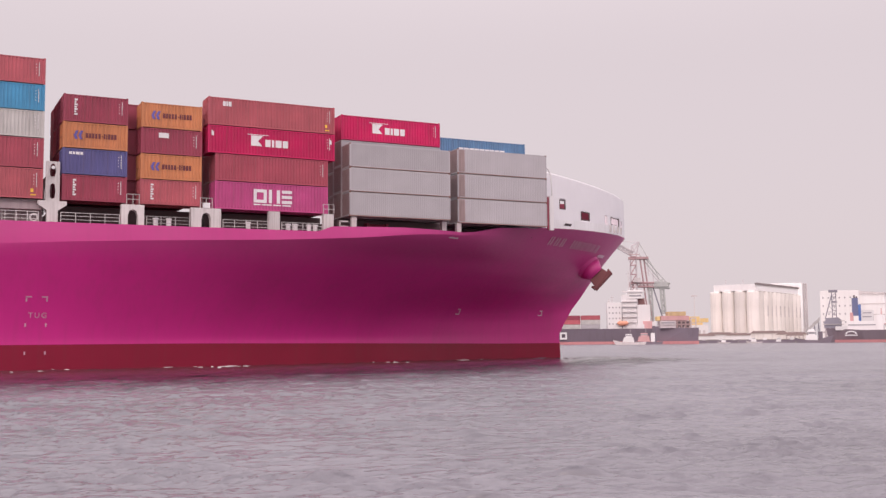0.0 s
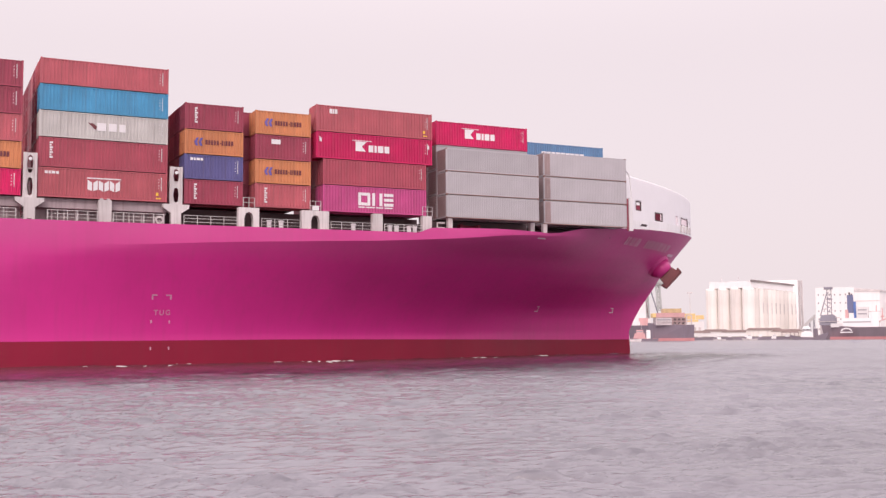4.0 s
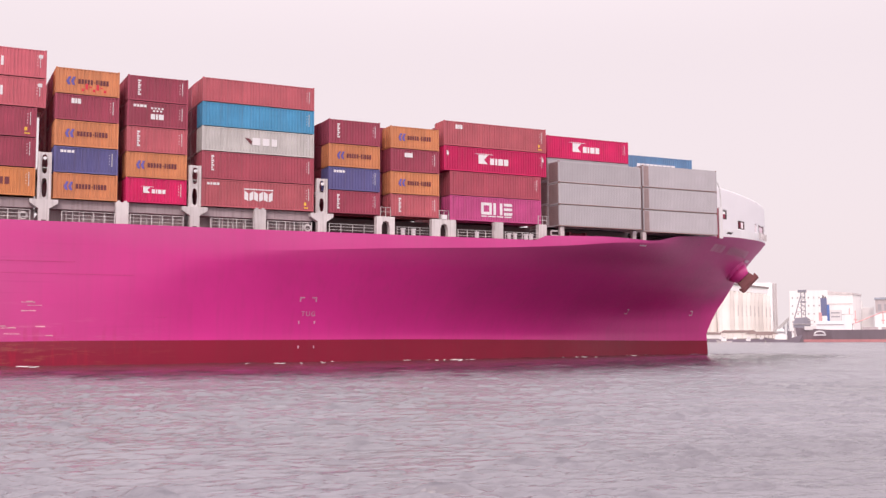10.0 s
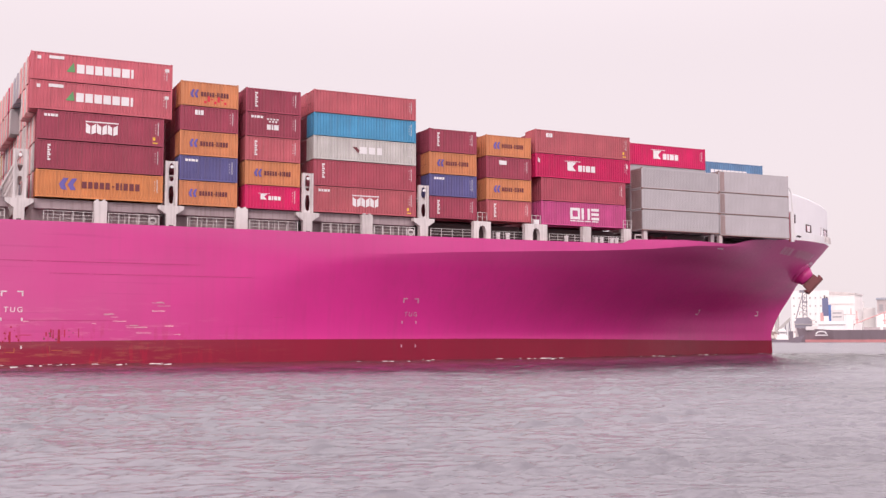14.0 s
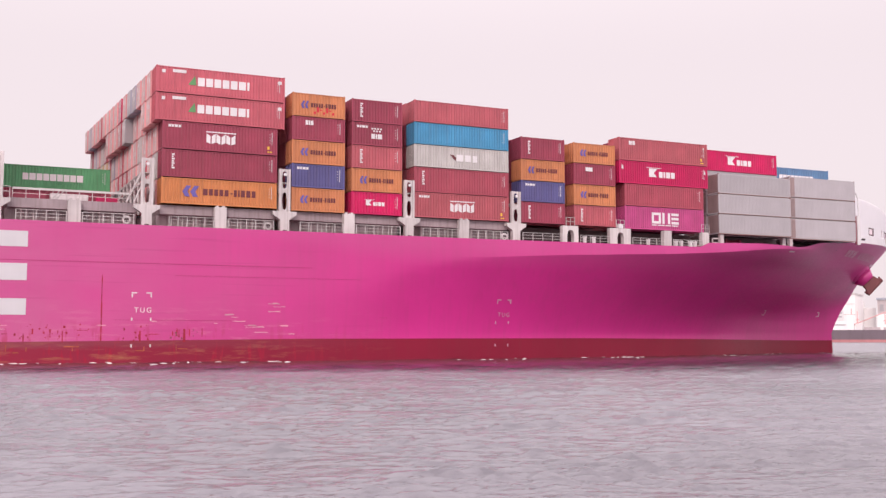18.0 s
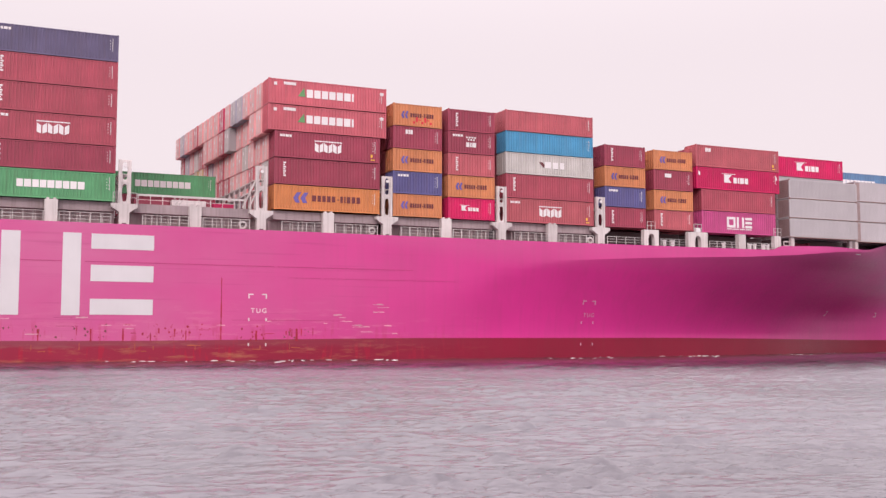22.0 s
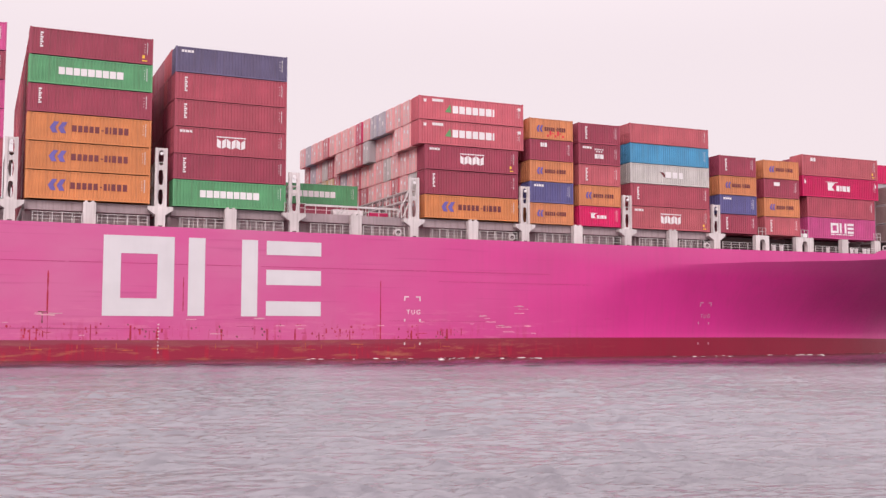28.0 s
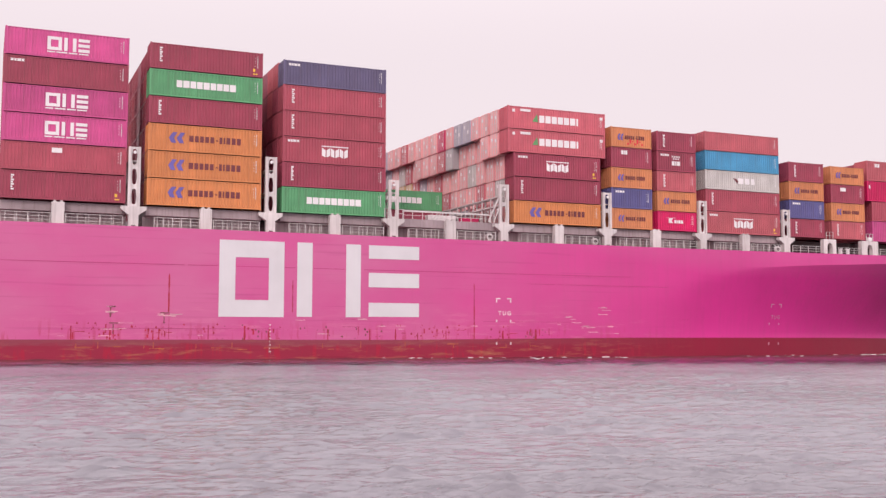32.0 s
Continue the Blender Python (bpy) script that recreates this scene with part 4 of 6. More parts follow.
sh = part("wind_shield", shield(), ship, "white steel wind shield round the forecastle")
mod = sh.modifiers.new("thickness", "SOLIDIFY")
mod.thickness, mod.offset = 0.14, -1.0
strip = Shape()
for i in range(len(full) - 1):
    (x0, y0), (x1, y1) = full[i], full[i + 1]
    sg0, sg1 = (-1 if i < len(near_half) else 1), (-1 if i + 1 <= len(near_half) else 1)
    strip.add([(x0, y0 + 0.06 * sg0, sheer(x0) + 0.0), (x1, y1 + 0.06 * sg1, sheer(x1) + 0.0), (x1, y1 + 0.06 * sg1, sheer(x1) + 1.15), (x0, y0 + 0.06 * sg0, sheer(x0) + 1.15),
               (x0, y0 + 0.02 * sg0, sheer(x0) + 1.15), (x1, y1 + 0.02 * sg1, sheer(x1) + 1.15)], [(0, 1, 2, 3), (3, 2, 5, 4)])
part("bulwark_band", strip.mesh("bulwark_band", paint("bulwark_white", (0.70, 0.70, 0.72), 0.5, 0.1, 0.15)), ship, "off-white bulwark band")
for x in (99.0, 100.2, 101.4, 102.6):
    y = side(x, 17.4)
    part("roller", Shape().rod((x, y - 0.1, sheer(x) + 0.15), (x, y - 0.1, sheer(x) + 1.1), 0.14, 8).mesh("roller", PALEGREY), ship)
# boxes added for unseen gear, so the openings show maroon inside
part("winch_house", Shape().box(89.5, side(91, 17) + 4.0, 15.9, 95.5, side(91, 17) + 8.0, 20.6).mesh("winch_house", MAT["maroon"]), ship, "maroon winch house inside the forecastle")
part("winch_house", Shape().box(98.0, 17.0, 16.0, 99.6, 20.0, 19.0).mesh("winch_house", MAT["maroon"]), ship, "maroon winch house inside the forecastle")
for x0, x1, z0, z1 in ((87.7, 88.9, 19.2, 20.4), (92.2, 94.2, 18.2, 19.3), (100.0, 103.0, 18.3, 19.4)):
    f = Shape().ring([(x0 - 0.02, z0 - 0.02), (x1 + 0.02, z0 - 0.02), (x1 + 0.02, z1 + 0.02), (x0 - 0.02, z1 + 0.02)], [(x0 + 0.1, z0 + 0.1), (x1 - 0.1, z0 + 0.1), (x1 - 0.1, z1 - 0.1), (x0 + 0.1, z1 - 0.1)], 0.02, 0.22)
    f.v = [(x, y + side(x, sheer(x)), z) for x, y, z in f.v]
    part("opening_frame", f.mesh("opening_frame", STEEL_AND_SHADE), sh, "dark frame round an opening")
# scupper opening laid on as a plate coloured like its shade
part("scupper", on_hull(Shape().box(88.0, 0, 17.05, 89.4, 0.02, 17.3), 0.05).mesh("scupper", STEEL_AND_SHADE), ship)
post = Shape().box(83.42, 2.85, 15.9, 84.0, 3.15, 20.1)
post.rod((83.9, 3.0, 20.0), (83.75, 3.0, 22.5), 0.1, 8).rod((83.75, 3.0, 22.5), (83.45, 3.0, 23.3), 0.1, 8).rod((83.45, 3.0, 23.3), (82.9, 3.0, 23.65), 0.1, 8)
part("shield_frame", post.mesh("shield_frame", WHITE), ship, "white frame at the shield's aft edge")
part("frame_panel", Shape().box(83.15, 3.0, 15.9, 83.4, 3.1, 20.0).mesh("frame_panel", MAT["maroon"]), ship)
part("foremast", Shape().rod((88.5, 20.5, 16.0), (88.5, 20.5, 27.6), 0.22, 8).box(87.9, 19.2, 27.0, 88.9, 21.8, 27.2).rod((88.5, 19.6, 27.2), (88.5, 19.6, 28.2), 0.12, 6).mesh("foremast", PALEGREY), ship, "short grey foremast")

# anchor in its bolster
hx, hz = 98.9, 12.7
hy = side(hx, hz)
out = Vector((0.45, -0.55, -0.68)).normalized()
base = Vector((hx, hy, hz)) - out * 0.9
part("anchor_bolster", Shape().rod(base - out * 0.8, base + out * 1.2, 2.3, 28, 1.75).rod(base + out * 1.2, base + out * 2.5, 1.75, 28, 1.1).mesh("anchor_bolster", HULL, True), ship, "magenta anchor bolster")
tip = base + out * 3.4
across = Vector((0.62, -0.30, 0.72)).normalized()
down = out.cross(across).normalized()
RUSTY = paint("anchor_rust", (0.20, 0.062, 0.068), 0.7, 0.3, 0.4)
top_at, foot_at = base + out * 1.4, tip + out * 0.2
an = Shape().add([p + across * w * k + down * d * 0.35 for p, w in ((top_at, 0.95), (foot_at, 1.35)) for k, d in ((-1, -1), (1, -1), (1, 1), (-1, 1))],
                 [(0, 1, 2, 3), (7, 6, 5, 4), (0, 4, 5, 1), (1, 5, 6, 2), (2, 6, 7, 3), (3, 7, 4, 0)])
an.rod(base + out * 1.6, foot_at, 0.3, 8)
anchor = part("anchor", an.mesh("anchor", RUSTY), ship, "rusty red stockless anchor")
part("crown", Shape().rod(tip + out * 0.3 - across * 1.6, tip + out * 0.3 + across * 1.6, 0.40, 8).mesh("crown", RUSTY), anchor)
for k in (-1, 1):
    p = tip + across * 1.4 * k + out * 0.3
    part("fluke", Shape().rod(p, p - out * 0.55 + across * 0.28 * k, 0.38, 6, 0.12).mesh("fluke", RUSTY), anchor)

# small white marks on the hull
HULLWHITE = paint("hull_mark_white", (0.72, 0.66, 0.68), 0.5, 0.2, 0.2)
NAMEPALE = paint("name_paint", (0.74, 0.52, 0.62), 0.5, 0.2, 0.2)


def letters(text, x, z, tall, mat):
    cu = bpy.data.curves.new("letters", "FONT")
    cu.body, cu.size, cu.space_character = text, tall / 0.7, 1.35
    tmp = new("letters", cu)
    bpy.context.view_layer.update()
    me = bpy.data.meshes.new_from_object(tmp.evaluated_get(bpy.context.evaluated_depsgraph_get()))
    bpy.data.objects.remove(tmp)
    for v in me.vertices:
        px, pz = x + v.co.x, z + v.co.y
        v.co = (px, side(px, pz) - 0.035, pz)
    me.materials.append(mat)
    return me


def tug_marks(x, z, mat):
    for text_x, side_sign in ((x - 1.0, 1), (x + 1.0, -1)):
        s = Shape()
        a, b = sorted((text_x, text_x + 0.55 * side_sign))
        s.box(a, 0, z + 1.48, b, 0.02, z + 1.6)
        c, d = sorted((text_x, text_x + 0.14 * side_sign))
        s.box(c, 0, z + 1.1, d, 0.02, z + 1.45)
        part("corner_mark", on_hull(s).mesh("corner_mark", mat), ship, "white corner bracket mark")
        part("dash_mark", on_hull(Shape().box(c, 0, z - 1.25, d, 0.02, z - 0.95)).mesh("dash_mark", mat), ship)
        part("dash_mark", on_hull(Shape().box(c, 0, z - 3.9, d, 0.02, z - 3.6)).mesh("dash_mark", mat), ship)
    part("tug_lettering", letters("TUG", x - 0.72, z - 0.42, 0.5, mat), ship, "white lettering TUG on the hull")


tug_marks(-17.3, 5.55, HULLWHITE)
tug_marks(24.8, 5.5, paint("faded_mark", (0.60, 0.36, 0.46), 0.5, 0.3, 0.3))
for x, z in ((77.4, 6.0), (93.0, 6.0)):
    s = Shape().box(x, 0, z, x + 0.7, 0.02, z + 0.12).box(x + 0.58, 0, z + 0.12, x + 0.7, 0.02, z + 0.6).box(x + 0.2, 0, z + 0.6, x + 0.7, 0.02, z + 0.72)
    part("draught_mark", on_hull(s, 0.06).mesh("draught_mark", HULLWHITE), ship, "small white hook mark")
for i, w in enumerate((0.8, 0.8, 0.75, 0, 0.95, 0.75, 0.75, 0.75, 0.75, 0.7)):
    x = 86.8 + i * 1.24
    z = 14.75 - 0.03 * i
    if w:
        s = Shape()
        for dx, lo, hi in ((0.0, 0.0, 0.95), (w * 0.62, 0.0, 0.95)):
            s.prism([(x + dx + 0.2 * lo, z + lo), (x + dx + 0.17 + 0.2 * lo, z + lo), (x + dx + 0.17 + 0.2 * hi, z + hi), (x + dx + 0.2 * hi, z + hi)], 0, 0.02)
        part("name_bar", on_hull(s, 0.16).mesh("name_bar", NAMEPALE), ship, "pale slanted bars where the name is painted")
part("name_plate", on_hull(Shape().prism([(99.6, 14.05), (101.6, 14.05), (101.8, 14.4), (99.8, 14.4)], 0, 0.02), 0.16).mesh("name_plate", NAMEPALE), ship, "pale bar beside the name")
# draught scale abreast of the ring
for i in range(9):
    z = 3.75 - 0.36 * i
    part("draught_mark", on_hull(Shape().box(-45.6, 0, z, -45.6 + (0.10 if i % 2 else 0.18), 0.02, z + 0.10), 0.034).mesh("draught_mark", HULLWHITE), ship)
for x, z in ((68.5, 14.25),):
    part("deck_mark", on_hull(Shape().box(x, 0, z - 0.06, x + 1.4, 0.02, z + 0.06)).mesh("deck_mark", HULLWHITE), ship)

# weld seams and scupper runs
SEAM = paint("seam_shadow", (0.42, 0.03, 0.16), 0.6, 0.3, 0.3)
RUN = paint("rust_run", (0.42, 0.016, 0.045), 0.7, 0.5, 0.35, 2.0, dirt=(0.20, 0.04, 0.02))
OCHRE = paint("ochre_stain", (0.44, 0.11, 0.05), 0.8, 0.4, 0.3, 2.0)
RUBBED = paint("rubbed_paint", (0.68, 0.36, 0.44), 0.7, 0.3, 0.2, 2.0)
for x0, x1, z, t in ((-78, 0.5, 10.05, 0.055), (-14, 6, 8.9, 0.03), (-20, -8, 4.35, 0.03), (-66, -44, 3.35, 0.035)):
    s = Shape()
    k = max(2, round((x1 - x0) / 4))
    for i in range(k):
        a, b = x0 + (x1 - x0) * i / k, x0 + (x1 - x0) * (i + 1) / k
        s.box(a, 0, z, b - (0.35 if (i * 7) % 5 == 0 else 0), 0.02, z + t)
    part("weld_seam", on_hull(s, 0.022).mesh("weld_seam", SEAM), ship)
rr = random.Random(5)


def streak(x, z0, z1, w, name="rust_run", mat=None):
    """A ragged upright stain, wide at one end."""
    k = max(3, int((z1 - z0) / 0.35))
    left, right = [], []
    for i in range(k + 1):
        z, half = z0 + (z1 - z0) * i / k, w * rr.uniform(0.35, 1.0)
        left.append((x - half, z))
        right.append((x + half, z))
    part(name, on_hull(Shape().prism(left + right[::-1], 0, 0.012), 0.02).mesh(name, mat or RUN), ship)


def dash(x, z, wide, tall, name, mat):
    """A ragged level stain or rub."""
    k = max(3, int(wide / 0.3))
    low = [(x + wide * i / k, z - tall * rr.uniform(0.1, 1)) for i in range(k + 1)]
    top = [(x + wide * i / k, z + tall * rr.uniform(0.1, 1)) for i in range(k + 1)]
    part(name, on_hull(Shape().prism(low + top[::-1], 0, 0.012), 0.022).mesh(name, mat), ship)


for x, z0, z1, w in ((-56.35, 5.1, 9.1, 0.09), (-56.3, 2.3, 5.0, 0.035), (-43.05, 5.2, 8.7, 0.06), (-21.15, 2.3, 8.8, 0.07)):
    streak(x, z0, z1, w)
for x in (-66.0, -62.2, -57.9, -57.3, -52.2, -48.3, -45.6, -39.0, -34.1, -31.0, -28.3, -24.75, -17.4, -13.0):
    streak(x, 2.16, rr.uniform(2.9, 3.9), rr.uniform(0.06, 0.15))
    for _ in range(rr.choice((0, 1, 3, 5))):
        z0 = rr.uniform(2.17, 3.0)
        streak(x + rr.gauss(0, 0.9), z0, z0 + rr.uniform(0.2, 0.9), rr.uniform(0.03, 0.11))
    if rr.random() < 0.5:
        dash(x + rr.uniform(0.2, 1.5), rr.uniform(2.9, 3.6), rr.uniform(0.3, 1.1), 0.05, "rust_run", RUN)
    # a scatter of small chipped spots
    spots = Shape()
    for _ in range(rr.randint(5, 14)):
        px, pz, pr = x + rr.gauss(0, 1.4), rr.uniform(2.2, 3.9), rr.uniform(0.03, 0.13)
        spots.prism([(px + pr * rr.uniform(0.5, 1.2) * math.cos(a), pz + pr * rr.uniform(0.6, 1.6) * math.sin(a)) for a in (0, 1.05, 2.1, 3.14, 4.2, 5.2)], 0, 0.012)
    part("rust_spots", on_hull(spots, 0.021).mesh("rust_spots", RUN if rr.random() < 0.7 else RUSTY), ship)
    if rr.random() < 0.7:
        dash(x + rr.uniform(-1, 0.5), rr.uniform(1.1, 1.9), rr.uniform(0.4, 1.8), 0.07, "ochre_stain", OCHRE)
    streak(x + rr.uniform(-1.5, 1.5), 1.3, rr.uniform(1.6, 2.0), 0.05, "ochre_stain", OCHRE)
for x, z in ((-62.6, 5.2), (-62.3, 3.5), (-57.2, 4.6), (-8.6, 4.6), (-6.2, 3.4), (-4.0, 5.6)):
    for _ in range(4):
        dash(x + rr.gauss(0, 0.5), z + rr.gauss(0, 0.3), rr.uniform(0.5, 1.6), rr.uniform(0.04, 0.10), "rubbed_patch", RUBBED)
    if x < -50:
        dash(x, z + 0.4, 0.9, 0.08, "scrape", RUSTY)
        streak(x + 0.4, z - 0.7, z + 0.3, 0.10, "scrape", RUSTY)
for _ in range(16):
    dash(rr.uniform(-75, -2), rr.uniform(2.5, 4.6), rr.uniform(0.3, 1.3), rr.uniform(0.03, 0.10), "rubbed_patch", RUBBED)
for _ in range(6):
    dash(rr.uniform(-70, 18), rr.uniform(3.0, 5.2), rr.uniform(0.6, 2.2), 0.03, "scrape", SEAM)

# broken foam along the waterline
FOAM = paint("foam", (0.70, 0.68, 0.69), 0.8, 0.1, 0.0)
foam = Shape()
for _ in range(70):
    if _ % 7 == 0:
        heart, spread = rr.uniform(-45, 98), rr.uniform(0.8, 3.5)
    x = heart + rr.gauss(0, spread)
    d = abs(rr.gauss(0, 3.0)) + 0.15
    y = side(min(x, 96.5), 0.0) - d
    n, a, b = 7, rr.uniform(0.08, 0.40) * (1.8 if rr.random() < 0.12 else 1), rr.uniform(0.02, 0.05)
    ring = [(x + a * math.cos(i * 6.283 / n) * rr.uniform(0.6, 1.2), y + b * math.sin(i * 6.283 / n) * rr.uniform(0.6, 1.2)) for i in range(n)]
    top = rr.uniform(0.025, 0.06)
    foam.add([(p, q, 0.05) for p, q in ring] + [(p, q, 0.14 + top * rr.uniform(0.4, 1)) for p, q in ring] + [(x, y, 0.14 + top * 1.3)],
             [(i, (i + 1) % n, n + (i + 1) % n, n + i) for i in range(n)] + [(n + i, n + (i + 1) % n, 2 * n) for i in range(n)])
fo = tagged(new("foam", foam.mesh("foam", FOAM, True)), "broken white foam along the ship's waterline", "foam", kind="stuff")
ABOARD.append((fo, pose(0, 0, 0)))


# ---- water ----
def water_material(name, rough, strength, body=(0.146, 0.141, 0.164, 1)):
    m = bpy.data.materials.new(name)
    m.use_nodes = True
    n, l = m.node_tree.nodes, m.node_tree.links
    b = n["Principled BSDF"]
    b.inputs["Roughness"].default_value = rough
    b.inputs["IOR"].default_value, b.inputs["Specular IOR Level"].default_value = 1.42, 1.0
    co = n.new("ShaderNodeTexCoord")
    # silt drifting in broad patches
    silt = n.new("ShaderNodeTexNoise")
    silt.inputs["Scale"].default_value, silt.inputs["Detail"].default_value = 0.07, 4
    l.new(co.outputs["Object"], silt.inputs["Vector"])
    tone = n.new("ShaderNodeMapRange")
    tone.inputs[1].default_value, tone.inputs[2].default_value = 0.3, 0.7
    tone.inputs[3].default_value, tone.inputs[4].default_value = 0.82, 1.18
    l.new(silt.outputs[0], tone.inputs[0])
    hue = n.new("ShaderNodeHueSaturation")
    hue.inputs["Color"].default_value = body
    l.new(tone.outputs[0], hue.inputs["Value"])
    l.new(hue.outputs[0], b.inputs["Base Color"])
    last = None
    # chop and fine ripple: size per metre, stretch along the crests, height
    for scale, stretch, height in ((1.3, 0.35, 0.19), (3.6, 0.42, 0.12), (9.0, 0.6, 0.03)):
        mp = n.new("ShaderNodeMapping")
        mp.inputs["Scale"].default_value = (scale * stretch, scale, scale)
        mp.inputs["Rotation"].default_value = (0, 0, radians(8 + 5 * scale))
        tex = n.new("ShaderNodeTexNoise")
        tex.inputs["Scale"].default_value, tex.inputs["Detail"].default_value = 1.0, 3.0
        l.new(co.outputs["Object"], mp.inputs[0])
        l.new(mp.outputs[0], tex.inputs["Vector"])
        bp = n.new("ShaderNodeBump")
        bp.inputs["Strength"].default_value, bp.inputs["Distance"].default_value = strength, height
        l.new(tex.outputs[0], bp.inputs["Height"])
        if last:
            l.new(last.outputs[0], bp.inputs["Normal"])
        last = bp
    l.new(last.outputs[0], b.inputs["Normal"])
    return m


SWELL = 0.011


def water_sheet():
    """One sheet round the camera to the horizon, waves as real relief where it is fine enough."""
    ang = np.concatenate([np.linspace(-24, 54, 700), np.linspace(56, 334, 60)])
    rad = np.concatenate([[1.0, 4.0, 8.0], np.geomspace(11, 230, 780), np.geomspace(240, 4800, 40)])
    a, r = np.meshgrid(np.radians(ang), rad)
    x, y = r * np.sin(a), r * np.cos(a)
    g = np.random.RandomState(3)
    z = np.zeros_like(x)
    # long low undulation, and short steep chop that stands in broken patches
    patch = sum(np.sin(2 * math.pi / p * (x * math.cos(q) + y * math.sin(q)) + g.rand() * 6.28) for p, q in zip(g.uniform(3, 16, 12), g.uniform(0, 3.14, 12))) / 2.45
    broken = 0.55 + 0.6 * np.clip(patch + 0.1, 0, 1.8)
    # few steep crests, short and scattered
    lone = sum(np.sin(2 * math.pi / p * (x * math.cos(q) + y * math.sin(q)) + g.rand() * 6.28) for p, q in zip(g.uniform(0.6, 2.6, 14), g.uniform(0.9, 2.2, 14))) / 2.65
    lone = np.clip(lone - 0.7, 0, 0.9)
    for i in range(120):
        kind = 0 if i < 36 else 1 if i < 96 else 2
        low, span = ((1.4, 0.7), (0.16, 0.75), (0.30, 0.42))[kind]
        length = low * 10 ** (g.rand() * span)
        way = radians(76 + g.normal(0, (26, 22, 12)[kind]))
        k = 2 * math.pi / length
        amp = (SWELL, 0.058, 0.20)[kind] / k
        ph = k * (x * math.cos(way) + y * math.sin(way)) + g.rand() * 6.28
        fine = np.clip(length / np.maximum(r * 0.0055, 0.03) - 1.0, 0, 1)
        z += amp * fine * (1.0, broken, lone)[kind] * (np.sin(ph) + 0.3 * np.cos(2 * ph))
    z *= np.clip((r - 3) / 6, 0, 1)
    rows, cols = x.shape
    v = np.stack([x, y, z], -1).reshape(-1, 3)
    v = np.concatenate([v, [[0, 0, 0]]])
    i, j = np.meshgrid(np.arange(rows - 1), np.arange(cols), indexing="ij")
    jn = (j + 1) % cols
    quads = np.stack([i * cols + j, (i + 1) * cols + j, (i + 1) * cols + jn, i * cols + jn], -1).reshape(-1)
    k = np.arange(cols)
    tris = np.stack([np.full(cols, len(v) - 1), k, (k + 1) % cols], -1).reshape(-1)
    me = bpy.data.meshes.new("water")
    me.vertices.add(len(v))
    me.vertices.foreach_set("co", v.reshape(-1).astype(np.float32))
    nq = len(quads) // 4
    me.loops.add(len(quads) + len(tris))
    me.loops.foreach_set("vertex_index", np.concatenate([quads, tris]).astype(np.int32))
    me.polygons.add(nq + cols)
    me.polygons.foreach_set("loop_start", np.concatenate([np.arange(nq) * 4, nq * 4 + np.arange(cols) * 3]).astype(np.int32))
    me.polygons.foreach_set("use_smooth", [True] * (nq + cols))
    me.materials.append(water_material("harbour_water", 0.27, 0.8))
    me.update()
    me.validate()
    return me


water = tagged(new("water", water_sheet()), "grey rippled harbour water under a hazy sky", "water", kind="structure")

# smooth wash that travels with the hull, its outer edge ragged
def wash_material():
    # body colour set darker than the harbour's, to deepen the hull's reflection
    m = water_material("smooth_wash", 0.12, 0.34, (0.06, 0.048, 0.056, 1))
    n, l = m.node_tree.nodes, m.node_tree.links
    b, end = n["Principled BSDF"], n["Material Output"]
    uv = n.new("ShaderNodeUVMap")
    uv.uv_map = "wash"
    out = n.new("ShaderNodeSeparateXYZ")
    l.new(uv.outputs[0], out.inputs[0])
    co = n.new("ShaderNodeTexCoord")
    mp = n.new("ShaderNodeMapping")
    mp.inputs["Scale"].default_value = (0.30, 0.9, 1)
    rag = n.new("ShaderNodeTexNoise")
    rag.inputs["Scale"].default_value, rag.inputs["Detail"].default_value, rag.inputs["Roughness"].default_value = 1.0, 8, 0.65
    l.new(co.outputs["Object"], mp.inputs[0])
    l.new(mp.outputs[0], rag.inputs["Vector"])
    sumup = n.new("ShaderNodeMath")
    sumup.operation = "MULTIPLY_ADD"
    sumup.inputs[1].default_value = 1.9
    l.new(rag.outputs[0], sumup.inputs[0])
    l.new(out.outputs["Y"], sumup.inputs[2])
    keep = n.new("ShaderNodeMapRange")
    keep.inputs[1].default_value, keep.inputs[2].default_value = 1.86, 1.40
    l.new(sumup.outputs[0], keep.inputs[0])
    clear = n.new("ShaderNodeBsdfTransparent")
    mix = n.new("ShaderNodeMixShader")
    l.new(keep.outputs[0], mix.inputs[0])
    l.new(clear.outputs[0], mix.inputs[1])
    l.new(b.outputs[0], mix.inputs[2])
    l.new(mix.outputs[0], end.inputs["Surface"])
    return m


